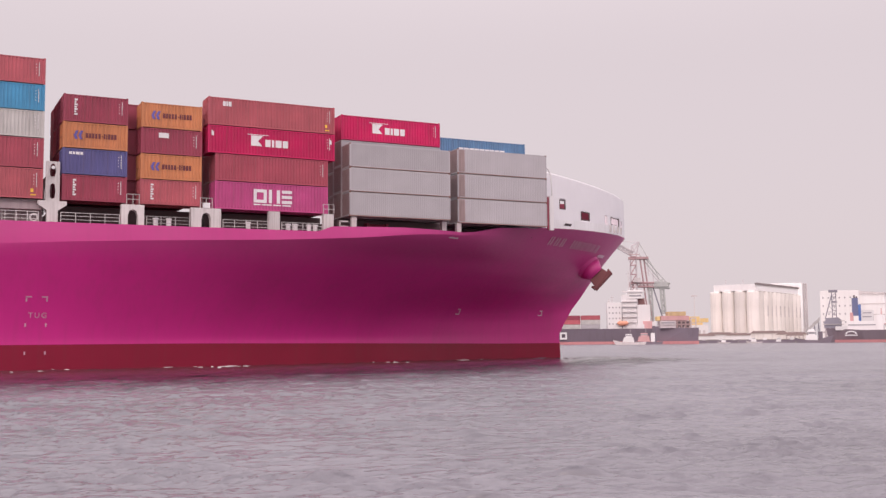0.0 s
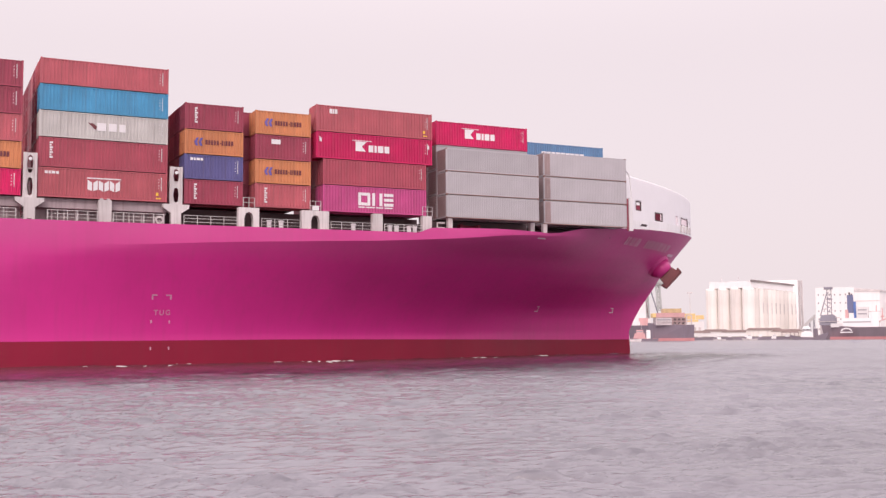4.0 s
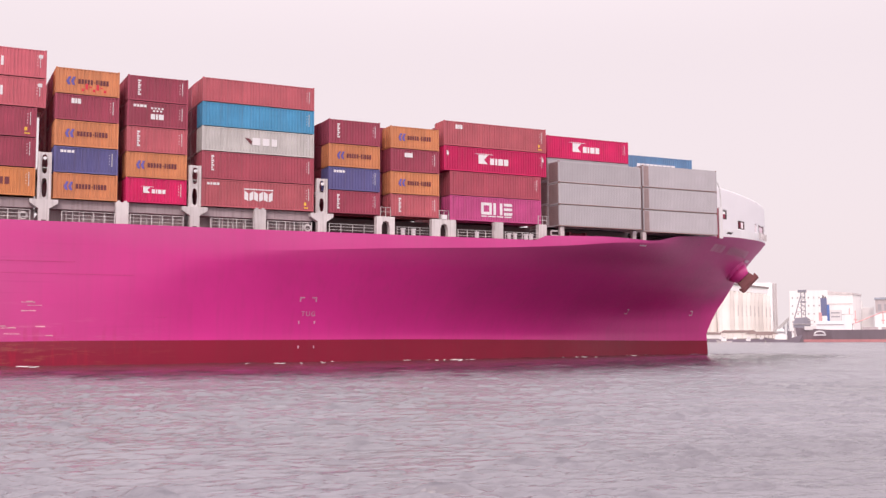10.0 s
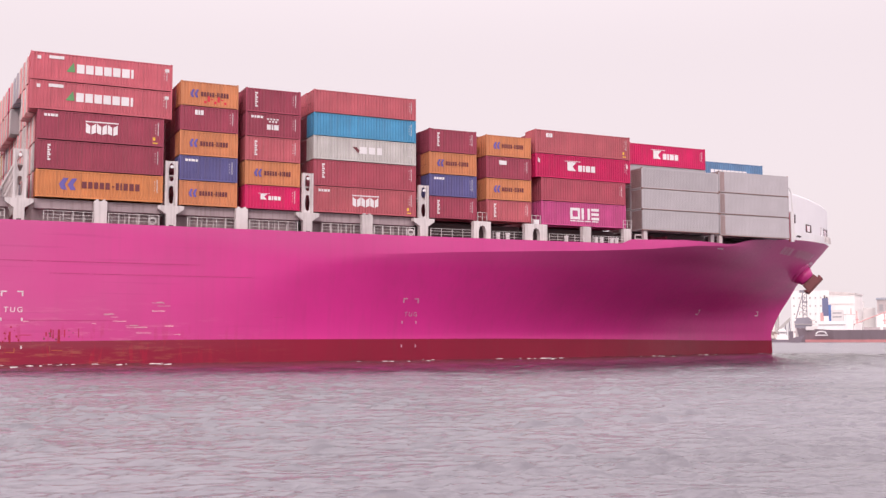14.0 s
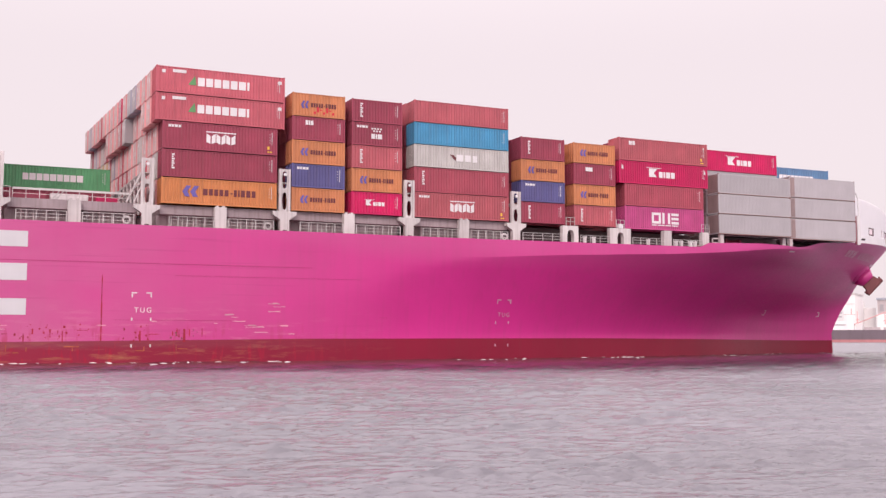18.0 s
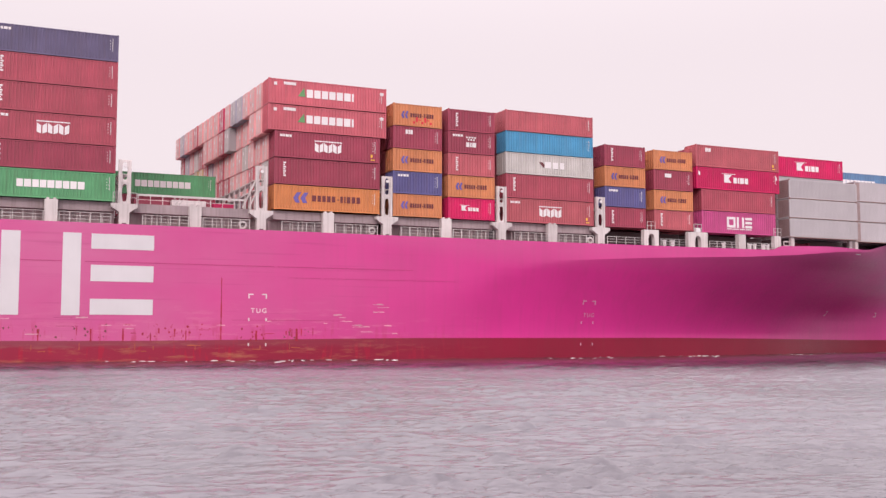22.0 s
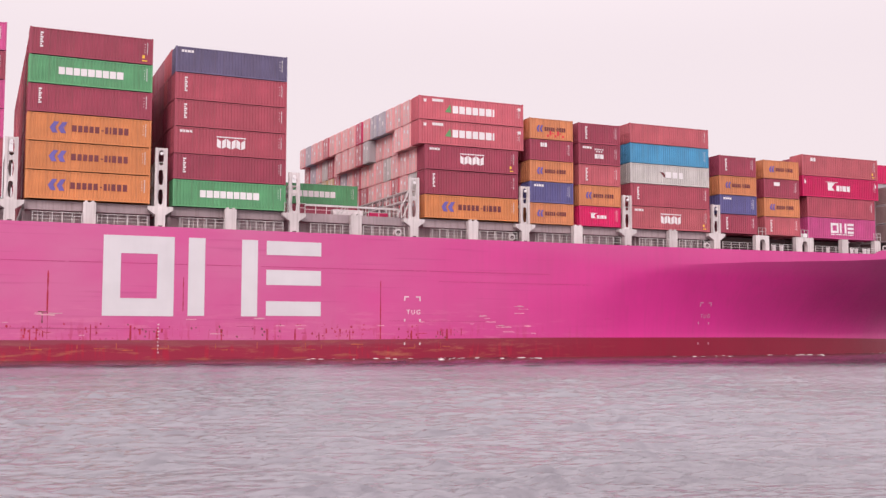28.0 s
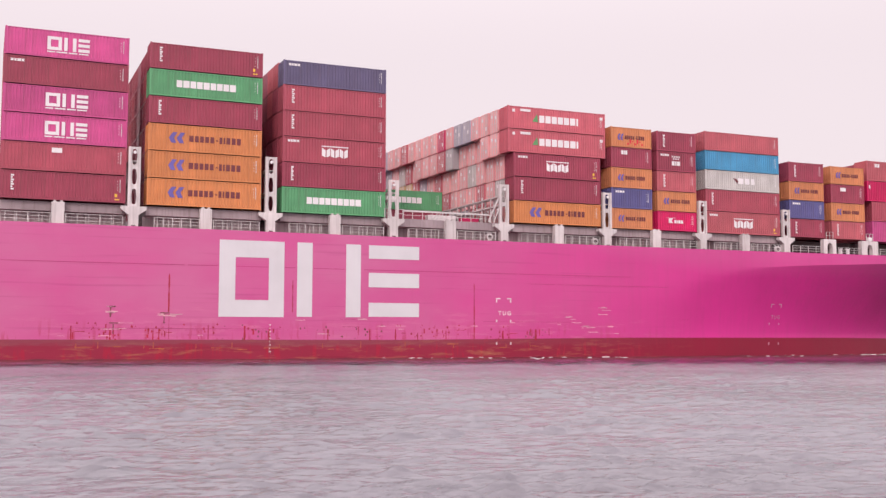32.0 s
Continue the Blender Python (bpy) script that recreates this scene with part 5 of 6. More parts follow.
def wash_sheet():
    """A strip along the near side, its low waves running out from the hull."""
    xs, rows = np.linspace(-120, 104, 520), 30
    g = random.Random(17)
    waves = [(2 * math.pi / (0.9 * 4 ** g.random()), g.gauss(1.35, 0.35), g.random() * 6.28) for _ in range(14)]
    vs, uvs = [], []
    for x in xs:
        x = float(x)
        wide, root = between(x, [(-120, 22), (-60, 26), (-15, 34), (15, 52), (50, 52), (99, 30), (104, 26)]), side(min(x, 96.9), 0.0) + 0.3
        for k in range(rows):
            u = k / (rows - 1)
            y = root - wide * u ** 1.3
            z = 0.13 - 0.03 * u + sum(0.045 / w * math.sin(w * (x * math.cos(q) + y * math.sin(q)) + p) for w, q, p in waves)
            vs.append((x, y, z))
            uvs.append((x * 0.01, u ** 1.3))
    fs = [(rows * i + k, rows * i + rows + k, rows * i + rows + k + 1, rows * i + k + 1) for i in range(len(xs) - 1) for k in range(rows - 1)]
    me = bpy.data.meshes.new("wash")
    me.from_pydata(vs, [], fs)
    me.polygons.foreach_set("use_smooth", [True] * len(fs))
    lay = me.uv_layers.new(name="wash")
    for lp in me.loops:
        lay.data[lp.index].uv = uvs[lp.vertex_index]
    me.materials.append(wash_material())
    me.update()
    return me


wash = tagged(new("wash", wash_sheet()), "smooth wash of water along the moving hull", "water", kind="stuff")
ABOARD.append((wash, pose(0, 0, 0)))

# short steep ripples thrown up round the stem
ripple = Shape()
rb = random.Random(21)
for _ in range(34):
    x, y = rb.uniform(88, 104), 22 - abs(rb.gauss(0, 5)) - 1.0
    if x < 97 and y > side(x, 0.0) - 1.0:
        y = side(x, 0.0) - rb.uniform(1.0, 5.0)
    half, high, deep, lean = rb.uniform(0.4, 1.5), rb.uniform(0.10, 0.26), rb.uniform(0.3, 0.6), rb.uniform(-0.25, 0.05)
    k = 9
    vs = []
    for i in range(k):
        u = -1 + 2 * i / (k - 1)
        h = high * (1 - u * u) ** 1.5
        px, py = x + half * u, y + lean * half * u + 0.12 * math.sin(5 * u + x)
        vs += [(px, py - deep, -0.03), (px, py, 0.03 + h), (px, py + deep * 1.6, -0.03)]
    ripple.add(vs, [(3 * i + j, 3 * i + j + 1, 3 * i + j + 4, 3 * i + j + 3) for i in range(k - 1) for j in range(2)])
# the darker body colour paints in the dark of their steep faces
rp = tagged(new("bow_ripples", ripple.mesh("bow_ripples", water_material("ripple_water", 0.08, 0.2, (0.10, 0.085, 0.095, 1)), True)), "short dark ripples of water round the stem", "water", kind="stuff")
ABOARD.append((rp, pose(0, 0, 0)))

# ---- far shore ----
# pale concrete, its colour raised further for the haze over the silos
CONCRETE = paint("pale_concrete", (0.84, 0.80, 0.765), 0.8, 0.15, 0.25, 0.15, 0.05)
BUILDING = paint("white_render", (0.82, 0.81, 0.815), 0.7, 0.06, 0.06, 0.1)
# red paled towards pink: haze painted into the far fittings
HAZEDRED = paint("sun_faded_red", (0.70, 0.40, 0.40), 0.6, 0.15, 0.15, 0.1)
# black hull paint with the distance haze mixed into its colour
HAZEDBLACK = paint("black_hull", (0.20, 0.165, 0.205), 0.5, 0.2, 0.2, 0.1)
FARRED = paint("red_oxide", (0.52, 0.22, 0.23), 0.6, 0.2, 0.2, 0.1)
# window glass lifted in colour to the washed-out grey of distance
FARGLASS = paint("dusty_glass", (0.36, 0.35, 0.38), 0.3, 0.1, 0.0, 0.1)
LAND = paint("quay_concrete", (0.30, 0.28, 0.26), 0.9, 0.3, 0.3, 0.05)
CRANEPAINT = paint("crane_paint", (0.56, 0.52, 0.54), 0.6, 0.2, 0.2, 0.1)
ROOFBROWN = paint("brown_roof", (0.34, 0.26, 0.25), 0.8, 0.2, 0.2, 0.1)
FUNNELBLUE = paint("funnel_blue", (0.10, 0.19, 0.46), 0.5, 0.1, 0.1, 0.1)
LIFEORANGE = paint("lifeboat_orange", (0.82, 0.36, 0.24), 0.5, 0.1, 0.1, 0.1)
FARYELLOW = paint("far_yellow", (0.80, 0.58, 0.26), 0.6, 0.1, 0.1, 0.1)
# dark derrick steel lightened to blue-grey, the haze kept in the paint
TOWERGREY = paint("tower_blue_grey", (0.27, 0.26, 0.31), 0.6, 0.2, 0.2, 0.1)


def far(name, bearing, distance, label, category, turn=0.0, group="", kind=""):
    b = radians(bearing)
    return thing(name, pose(distance * math.sin(b), distance * math.cos(b), 0, 0, 0, -bearing + turn), label, category, group, kind)


# quay and land behind it
quay = Shape()
nq = 24
for i in range(nq):
    a0, a1 = radians(10 + 40 * i / nq), radians(10 + 40 * (i + 1) / nq)
    r0 = 770
    quay.add([(r * math.sin(a), r * math.cos(a), z) for a in (a0, a1) for r, z in ((r0, -2), (r0, 2.4), (2600, 4.0))], [(0, 3, 4, 1), (1, 4, 5, 2)])
tagged(new("ground", quay.mesh("ground", LAND)), "far concrete quay and flat port land", "quay", kind="structure")

# grain silos: four cells on the short face, twelve on the long one
silo = far("grain_silo", 26.57, 800, "pale concrete grain silo block with ribbed round cells", "silo", turn=70)
D = 9.1
cell = Shape().rod((0, 0, 1), (0, 0, 36.2), D / 2, 28).rod((0, 0, 36.2), (0, 0, 37.2), D / 2, 28, D / 2 - 0.7).mesh("silo_cell", CONCRETE, False)
for i in range(11):
    part("silo_cell", cell, silo, m=pose(D * (i + 0.5), D / 2, 0))
for j in range(1, 4):
    part("silo_cell", cell, silo, m=pose(D / 2, D * (j + 0.5), 0))
part("core", Shape().box(D / 2, D / 2, 1, 98, 32, 36).mesh("core", CONCRETE), silo)
part("roof_house", Shape().box(1.5, 0.8, 37.2, 93, 32.5, 42.0).mesh("roof_house", BUILDING), silo, "white flat house along the silo roof")
part("roof_edge", Shape().box(0.6, 0.1, 41.4, 94, 1.4, 42.8).mesh("roof_edge", paint("roof_edge_grey", (0.30, 0.26, 0.26), 0.8, 0.2, 0.2, 0.1)), silo, "grey roof edge")
for i in range(9):
    part("slot_window", Shape().box(22.2 + D * i - 0.5, -0.1, 19, 22.2 + D * i + 1.0, 1.6, 27).mesh("slot_window", PALEGREY), silo)
for x, y in ((6, 12), (6, 25), (40, 12)):
    part("roof_vent", Shape().rod((x, y, 42.7), (x, y, 45.6), 0.25, 6).mesh("roof_vent", PALEGREY), silo)
part("base_shed", Shape().box(-9, -3, 1.5, -1, 36, 5.5).mesh("base_shed", BUILDING), silo)
part("base_roof", Shape().box(-9.6, -3.6, 5.5, -0.6, 36.5, 6.6).mesh("base_roof", ROOFBROWN), silo)
head = far("silo_tower", 28.0, 920, "white elevator tower behind the silos", "tower")
part("shaft", Shape().box(-11, -6, 1, 12.5, 6, 47.5).mesh("shaft", BUILDING), head)
for x in (13.2, 15.0):
    part("stair_shaft", Shape().box(x, -5, 1, x + 1.3, 5, 47.0).mesh("stair_shaft", paint("shaft_grey", (0.50, 0.46, 0.47), 0.8, 0.2, 0.2, 0.1)), head, "grey stair shaft")
part("shaft_foot", Shape().box(12.6, -6.2, 1, 17.6, 5.4, 10.5).mesh("shaft_foot", PALEGREY), head)

# low sheds and moored barges before the silos
for b, w, h in ((23.9, 15, 5.0), (24.7, 18, 5.8), (25.6, 16, 5.2), (27.1, 24, 6.5), (28.2, 20, 5.5)):
    sh = far("quay_shed", b, 775, "low shed with a brown roof on the quay", "shed", group="sheds on the quay")
    part("wall", Shape().box(-w / 2, 0, 2, w / 2, 10, h).mesh("wall", BUILDING if b < 26.5 else CONCRETE), sh)
    part("roof", Shape().prism([(-w / 2 - 0.5, h), (w / 2 + 0.5, h), (w / 2 - 2, h + 1.6), (-w / 2 + 2, h + 1.6)], -0.5, 10.5).mesh("roof", ROOFBROWN), sh)
for b in (23.7, 24.5, 25.2, 26.0, 26.7, 27.4, 28.0):
    bg = far("barge", b, 752, "low dark barge moored along the quay", "barge", group="barges along the quay")
    part("barge_hull", Shape().prism([(-4.5, -0.3), (4.5, -0.3), (5.3, 1.9), (-5.3, 1.9)], -2, 2).mesh("barge_hull", HAZEDBLACK), bg)
    part("cabin", Shape().box(1.5, -1.2, 1.9, 3.8, 1.2, 3.5).mesh("cabin", BUILDING), bg)


def far_hull(length, beam, deck, rake=6.0):
    """Simple full hull along x: bow to the left."""
    s = Shape()
    secs = [(-length / 2 - rake, 0.05, deck + 1.5), (-length / 2, 0.35, deck + 1.2), (-length / 2 + 18, 1, deck), (length / 2 - 6, 1, deck), (length / 2, 0.85, deck + 0.2)]
    vs = []
    for x, k, top in secs:
        for y, z, f in ((-1, -0.5, 0.8), (-1, top, 1.0), (1, top, 1.0), (1, -0.5, 0.8)):
            vs.append((x if z > 0 else x * 0.97, y * beam / 2 * k * f, z))
    fs = [(0, 1, 2, 3), (16, 19, 18, 17)]
    for i in range(4):
        for j in range(4):
            fs.append((4 * i + j, 4 * i + 4 + j, 4 * i + 4 + (j + 1) % 4, 4 * i + (j + 1) % 4))
    return s.add(vs, fs)


def boot_band(length, beam):
    return Shape().box(-length / 2 * 0.97, -beam / 2 * 0.84, -0.5, length / 2 * 0.985, beam / 2 * 0.84, 1.7)


rr = random.Random(11)


def far_boxes(parent, x0, cols, z0, tiers, colours, y=-8):
    for i in range(cols):
        for k in range(tiers):
            part("container", cached(("farbox", i % 5, k, colours[(i * 3 + k * 2) % len(colours)]), lambda: Shape().box(0, 0, 0, 11.9, 16, 2.7).mesh("container", MAT[colours[(i * 3 + k * 2) % len(colours)]])), parent, m=pose(x0 + 12.3 * i, y, z0 + 2.8 * k))


# black-hulled container ship moored on the far side
s1 = far("moored_ship", 17.0, 690, "black-hulled container ship with white deckhouse, moored", "cargo ship")
part("far_hull", far_hull(112, 24, 9.6).mesh("far_hull", HAZEDBLACK), s1)
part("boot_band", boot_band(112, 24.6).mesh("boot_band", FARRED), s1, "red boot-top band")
far_boxes(s1, -42, 5, 9.8, 3, ["green", "brick", "reefer", "maroon", "grey"], y=-9)
for x0, x1, z0, z1 in ((23.6, 32.6, 9.7, 26), (33, 42, 9.7, 31), (42.2, 50, 12, 24.5), (36.5, 45.5, 31, 33.6), (50.2, 53, 9.7, 14)):
    part("deckhouse", Shape().box(x0, -8, z0, x1, 8, z1).mesh("deckhouse", BUILDING), s1, "white deckhouse block")
part("wheelhouse", Shape().box(36.9, -8.6, 28.4, 45.2, 7, 31).mesh("wheelhouse", BUILDING), s1)
part("window_band", Shape().box(37.3, -8.72, 29.6, 44.8, -8.62, 30.5).mesh("window_band", FARGLASS), s1)
for z in (13.4, 16.6, 19.8, 23.0, 26.2):
    part("gallery", Shape().box(32.8, -9.2, z, 42.1, -8.02, z + 0.35).box(33.0, -9.2, z + 1.2, 42.0, -9.1, z + 1.35).mesh("gallery", PALEGREY), s1, "deck gallery with a rail")
for z in (12.2, 15.6, 19.0, 22.4):
    for i in range(4):
        part("porthole", cached("farport", lambda: Shape().box(0, -8.1, 0, 0.8, -8.01, 0.9).mesh("porthole", FARGLASS)), s1, m=pose(24.6 + 2.1 * i, 0, z))
part("bridge_wing", Shape().box(33, -9, 32.2, 47, -7, 33.2).mesh("bridge_wing", BUILDING), s1)
part("lifeboat", Shape().rod((29.6, -9.5, 13.0), (31, -9.5, 13.0), 0.5, 12, 1.5).rod((31, -9.5, 13.0), (35, -9.5, 13.0), 1.5, 12).rod((35, -9.5, 13.0), (36.4, -9.5, 13.0), 1.5, 12, 0.5).mesh("lifeboat", LIFEORANGE), s1, "orange lifeboat in its davit")
part("funnel", Shape().prism([(43.2, 24.5), (47.4, 24.5), (47.0, 28.6), (43.4, 28.6)], -3, 3).mesh("funnel", paint("funnel_brown", (0.24, 0.12, 0.12), 0.6, 0.2, 0.2, 0.1)), s1, "dark brown funnel")
part("rail_cloth", Shape().box(23.6, -10.8, 8.2, 36.6, -10.6, 9.6).mesh("rail_cloth", WHITE), s1, "white screen along the deck rail")
part("deck_locker", Shape().box(45.6, -9.5, 9.6, 51.0, -7, 14.2).mesh("deck_locker", HAZEDRED), s1, "faded red deck store")
part("deck_locker", Shape().box(41.2, -9.9, 9.6, 46.2, -7.6, 12.2).mesh("deck_locker", BUILDING), s1)
part("emblem", Shape().ring([(-6, 3.2), (-1.6, 3.2), (-1.6, 7.6), (-6, 7.6)], [(-4.9, 4.3), (-2.7, 4.3), (-2.7, 6.5), (-4.9, 6.5)], -12.2, -12.05).mesh("emblem", WHITE), s1, "white block emblem on the hull")
for x, z0, z1 in ((27, 26, 31), (25, 26, 28.6), (37.5, 33.6, 46), (42, 33.6, 38)):
    part("mast", Shape().rod((x, 0, z0), (x, 0, z1), 0.3, 6, 0.18).rod((x - 1.3, 0, z1 - 1.6), (x + 1.3, 0, z1 - 1.6), 0.15, 5).mesh("mast", PALEGREY), s1)

# quay crane behind it
cr = far("quay_crane", 20.85, 770, "pale pink-grey quay crane with a raised lattice boom", "crane")


def lattice(s, a, b, w, bays, r=0.35):
    """Four chords with zigzag bracing from a to b."""
    a, b = Vector(a), Vector(b)
    q = (b - a).to_track_quat("Z", "Y")
    corner = [q @ Vector((sx * w / 2, sy * w / 2, 0)) for sx, sy in ((-1, -1), (1, -1), (1, 1), (-1, 1))]
    for c in corner:
        s.rod(a + c, b + c, r * 1.5, 5)
    for i in range(bays):
        p, t = a.lerp(b, i / bays), a.lerp(b, (i + 1) / bays)
        for k in range(4):
            c, d = corner[k], corner[(k + 1) % 4]
            s.rod(p + c, t + d, r * 0.95, 4)
            s.rod(p + c, p + d, r * 0.95, 4)
    return s


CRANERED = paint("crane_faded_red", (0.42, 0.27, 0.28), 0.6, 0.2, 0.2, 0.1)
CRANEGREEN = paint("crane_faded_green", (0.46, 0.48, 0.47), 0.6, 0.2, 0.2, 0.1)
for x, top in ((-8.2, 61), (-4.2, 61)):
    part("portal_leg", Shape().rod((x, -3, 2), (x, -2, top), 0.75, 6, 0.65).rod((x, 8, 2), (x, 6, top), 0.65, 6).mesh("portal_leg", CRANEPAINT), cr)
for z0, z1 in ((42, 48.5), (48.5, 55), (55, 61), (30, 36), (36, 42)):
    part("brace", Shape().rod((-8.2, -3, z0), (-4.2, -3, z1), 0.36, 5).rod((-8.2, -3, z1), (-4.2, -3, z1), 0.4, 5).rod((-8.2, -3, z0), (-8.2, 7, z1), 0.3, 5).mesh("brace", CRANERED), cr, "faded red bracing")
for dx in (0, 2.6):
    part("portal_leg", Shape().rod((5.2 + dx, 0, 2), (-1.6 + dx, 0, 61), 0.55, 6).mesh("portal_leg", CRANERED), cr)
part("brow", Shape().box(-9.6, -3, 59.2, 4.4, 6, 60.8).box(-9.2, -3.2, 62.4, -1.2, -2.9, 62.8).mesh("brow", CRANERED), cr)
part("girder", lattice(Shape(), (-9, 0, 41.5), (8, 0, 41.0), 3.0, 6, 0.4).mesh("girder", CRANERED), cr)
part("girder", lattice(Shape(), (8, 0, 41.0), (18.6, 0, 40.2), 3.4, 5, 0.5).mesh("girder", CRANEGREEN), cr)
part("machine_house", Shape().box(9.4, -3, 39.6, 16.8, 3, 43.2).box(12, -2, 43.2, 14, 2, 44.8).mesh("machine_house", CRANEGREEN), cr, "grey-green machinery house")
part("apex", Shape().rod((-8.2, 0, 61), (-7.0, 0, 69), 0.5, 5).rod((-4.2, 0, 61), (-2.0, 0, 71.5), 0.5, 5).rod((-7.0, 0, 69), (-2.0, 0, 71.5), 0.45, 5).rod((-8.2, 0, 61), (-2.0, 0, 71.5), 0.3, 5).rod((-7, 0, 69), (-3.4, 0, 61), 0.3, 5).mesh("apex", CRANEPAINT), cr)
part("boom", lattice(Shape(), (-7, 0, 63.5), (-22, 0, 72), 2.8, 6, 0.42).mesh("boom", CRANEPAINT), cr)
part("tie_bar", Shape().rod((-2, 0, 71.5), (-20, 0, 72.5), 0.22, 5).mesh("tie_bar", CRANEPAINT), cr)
for a, b in (((-1.6, 0, 62), (12.6, 0, 43.5)), ((1.2, 0, 61), (16.5, 0, 42.5)), ((-2, 0, 71), (10.5, 0, 48))):
    part("back_stay", Shape().rod(a, b, 0.34, 5).mesh("back_stay", CRANEGREEN), cr)
for x, z in ((3.6, 56.5), (7.0, 52.0), (10.5, 47.5)):
    part("stay_frame", Shape().rod((x, 0, z + 1), (x + 0.6, 0, z - 9), 0.26, 5).rod((x, 0, z - 4), (x + 4, 0, z - 9), 0.22, 5).mesh("stay_frame", CRANEPAINT), cr)
part("counter_leg", lattice(Shape(), (14.2, 0, 21), (13.2, 0, 39.5), 2.4, 5, 0.45).mesh("counter_leg", CRANEGREEN), cr)
part("counter_leg", lattice(Shape(), (6.4, 0, 2), (5.0, 0, 40), 2.2, 8, 0.35).mesh("counter_leg", CRANEGREEN), cr)
part("diagonal", Shape().rod((7.2, 0, 39), (13.2, 0, 18), 0.45, 6).mesh("diagonal", TOWERGREY), cr)
part("operator_cab", Shape().box(-6, -5, 42.8, -1.4, -1.6, 46).mesh("operator_cab", PALEGREY), cr)

# stern of a second moored ship, boxes on deck
s2 = far("moored_ship", 22.5, 650, "dark-hulled feeder ship seen from astern with boxes aboard", "cargo ship", turn=8)
part("far_hull", far_hull(24, 18, 9.3, 2).mesh("far_hull", HAZEDBLACK), s2)
part("boot_band", boot_band(24, 18.4).mesh("boot_band", FARRED), s2)
SHIPGREY = paint("deckhouse_grey", (0.56, 0.50, 0.52), 0.6, 0.2, 0.2, 0.1)
SHIPBROWN = paint("deckhouse_brown", (0.36, 0.25, 0.25), 0.6, 0.2, 0.2, 0.1)
part("deckhouse", Shape().box(-10, -7, 9.3, -1, 6, 13.6).mesh("deckhouse", SHIPGREY), s2, "pale grey two-storey deckhouse")
part("deck_ledge", Shape().box(-10.2, -7.6, 11.2, -0.8, -7.02, 11.6).mesh("deck_ledge", PALEGREY), s2)
part("window_band", Shape().box(-9.4, -7.1, 12.0, -1.6, -7.02, 12.8).mesh("window_band", FARGLASS), s2)
part("deckhouse", Shape().box(-0.8, -7, 9.3, 7.2, 6, 13.6).mesh("deckhouse", SHIPBROWN), s2, "brown-grey house end with openings")
# openings are plates coloured for the shade within
for x in (0.2, 2.6, 5.0):
    for z in (9.8, 11.9):
        part("opening", cached("fargap", lambda: Shape().box(0, -7.1, 0, 1.5, -7.02, 1.2).mesh("opening", STEEL_AND_SHADE)), s2, m=pose(x, 0, z))
part("container", Shape().box(-9.6, -6.5, 13.8, 6.8, 5.5, 16.4).mesh("container", HAZEDRED), s2, "faded red box on the house roof")
part("container", Shape().box(-5.4, -6, 16.5, 5.0, 5, 18.9).mesh("container", MAT["sand"]), s2)
part("container", Shape().box(-11.6, -6, 13.8, -9.8, 5, 16.2).mesh("container", FARYELLOW), s2)
part("stern_frame", Shape().box(7.4, -7, 9.3, 8.0, -6.4, 15.2).box(10.2, -7, 9.3, 10.8, -6.4, 15.2).box(7.4, -7, 14.7, 10.8, -6.4, 15.3).box(7.4, -7, 11.8, 10.8, -6.4, 12.2).mesh("stern_frame", SHIPGREY), s2)
for i in range(8):
    part("rail_post", cached("farpost", lambda: Shape().box(0, -8.4, 0, 0.18, -8.2, 1.3).mesh("rail_post", PALEGREY)), s2, m=pose(-11 + 2.9 * i, 0, 9.2))
ylw = far("yard_boxes", 23.75, 790, "stack of yellow containers in the yard", "container stack")
for x0, x1, z0, z1 in ((-7.9, -0.6, 14.8, 18.9), (-0.4, 5.4, 14.8, 17.6), (-7.9, 1.4, 13.0, 14.6)):
    part("container", Shape().box(x0, 0, z0, x1, 6, z1).mesh("container", FARYELLOW), ylw)
part("rack", Shape().box(-7.6, 0.2, 2.5, 5.2, 6, 12.9).mesh("rack", BUILDING), ylw)
for x in (-5, -1.8, 1.4):
    part("rack_bay", Shape().box(x, 0.05, 4, x + 1.6, 0.18, 9).mesh("rack_bay", PALEGREY), ylw)
lp = far("light_mast", 23.45, 800, "tall thin floodlight mast", "mast")
part("pole", Shape().rod((0, 0, 2), (0, 0, 34), 0.35, 6, 0.2).mesh("pole", PALEGREY), lp)
part("lamp_head", Shape().box(-2, -0.4, 33.6, 2, 0.4, 34.4).mesh("lamp_head", PALEGREY), lp)


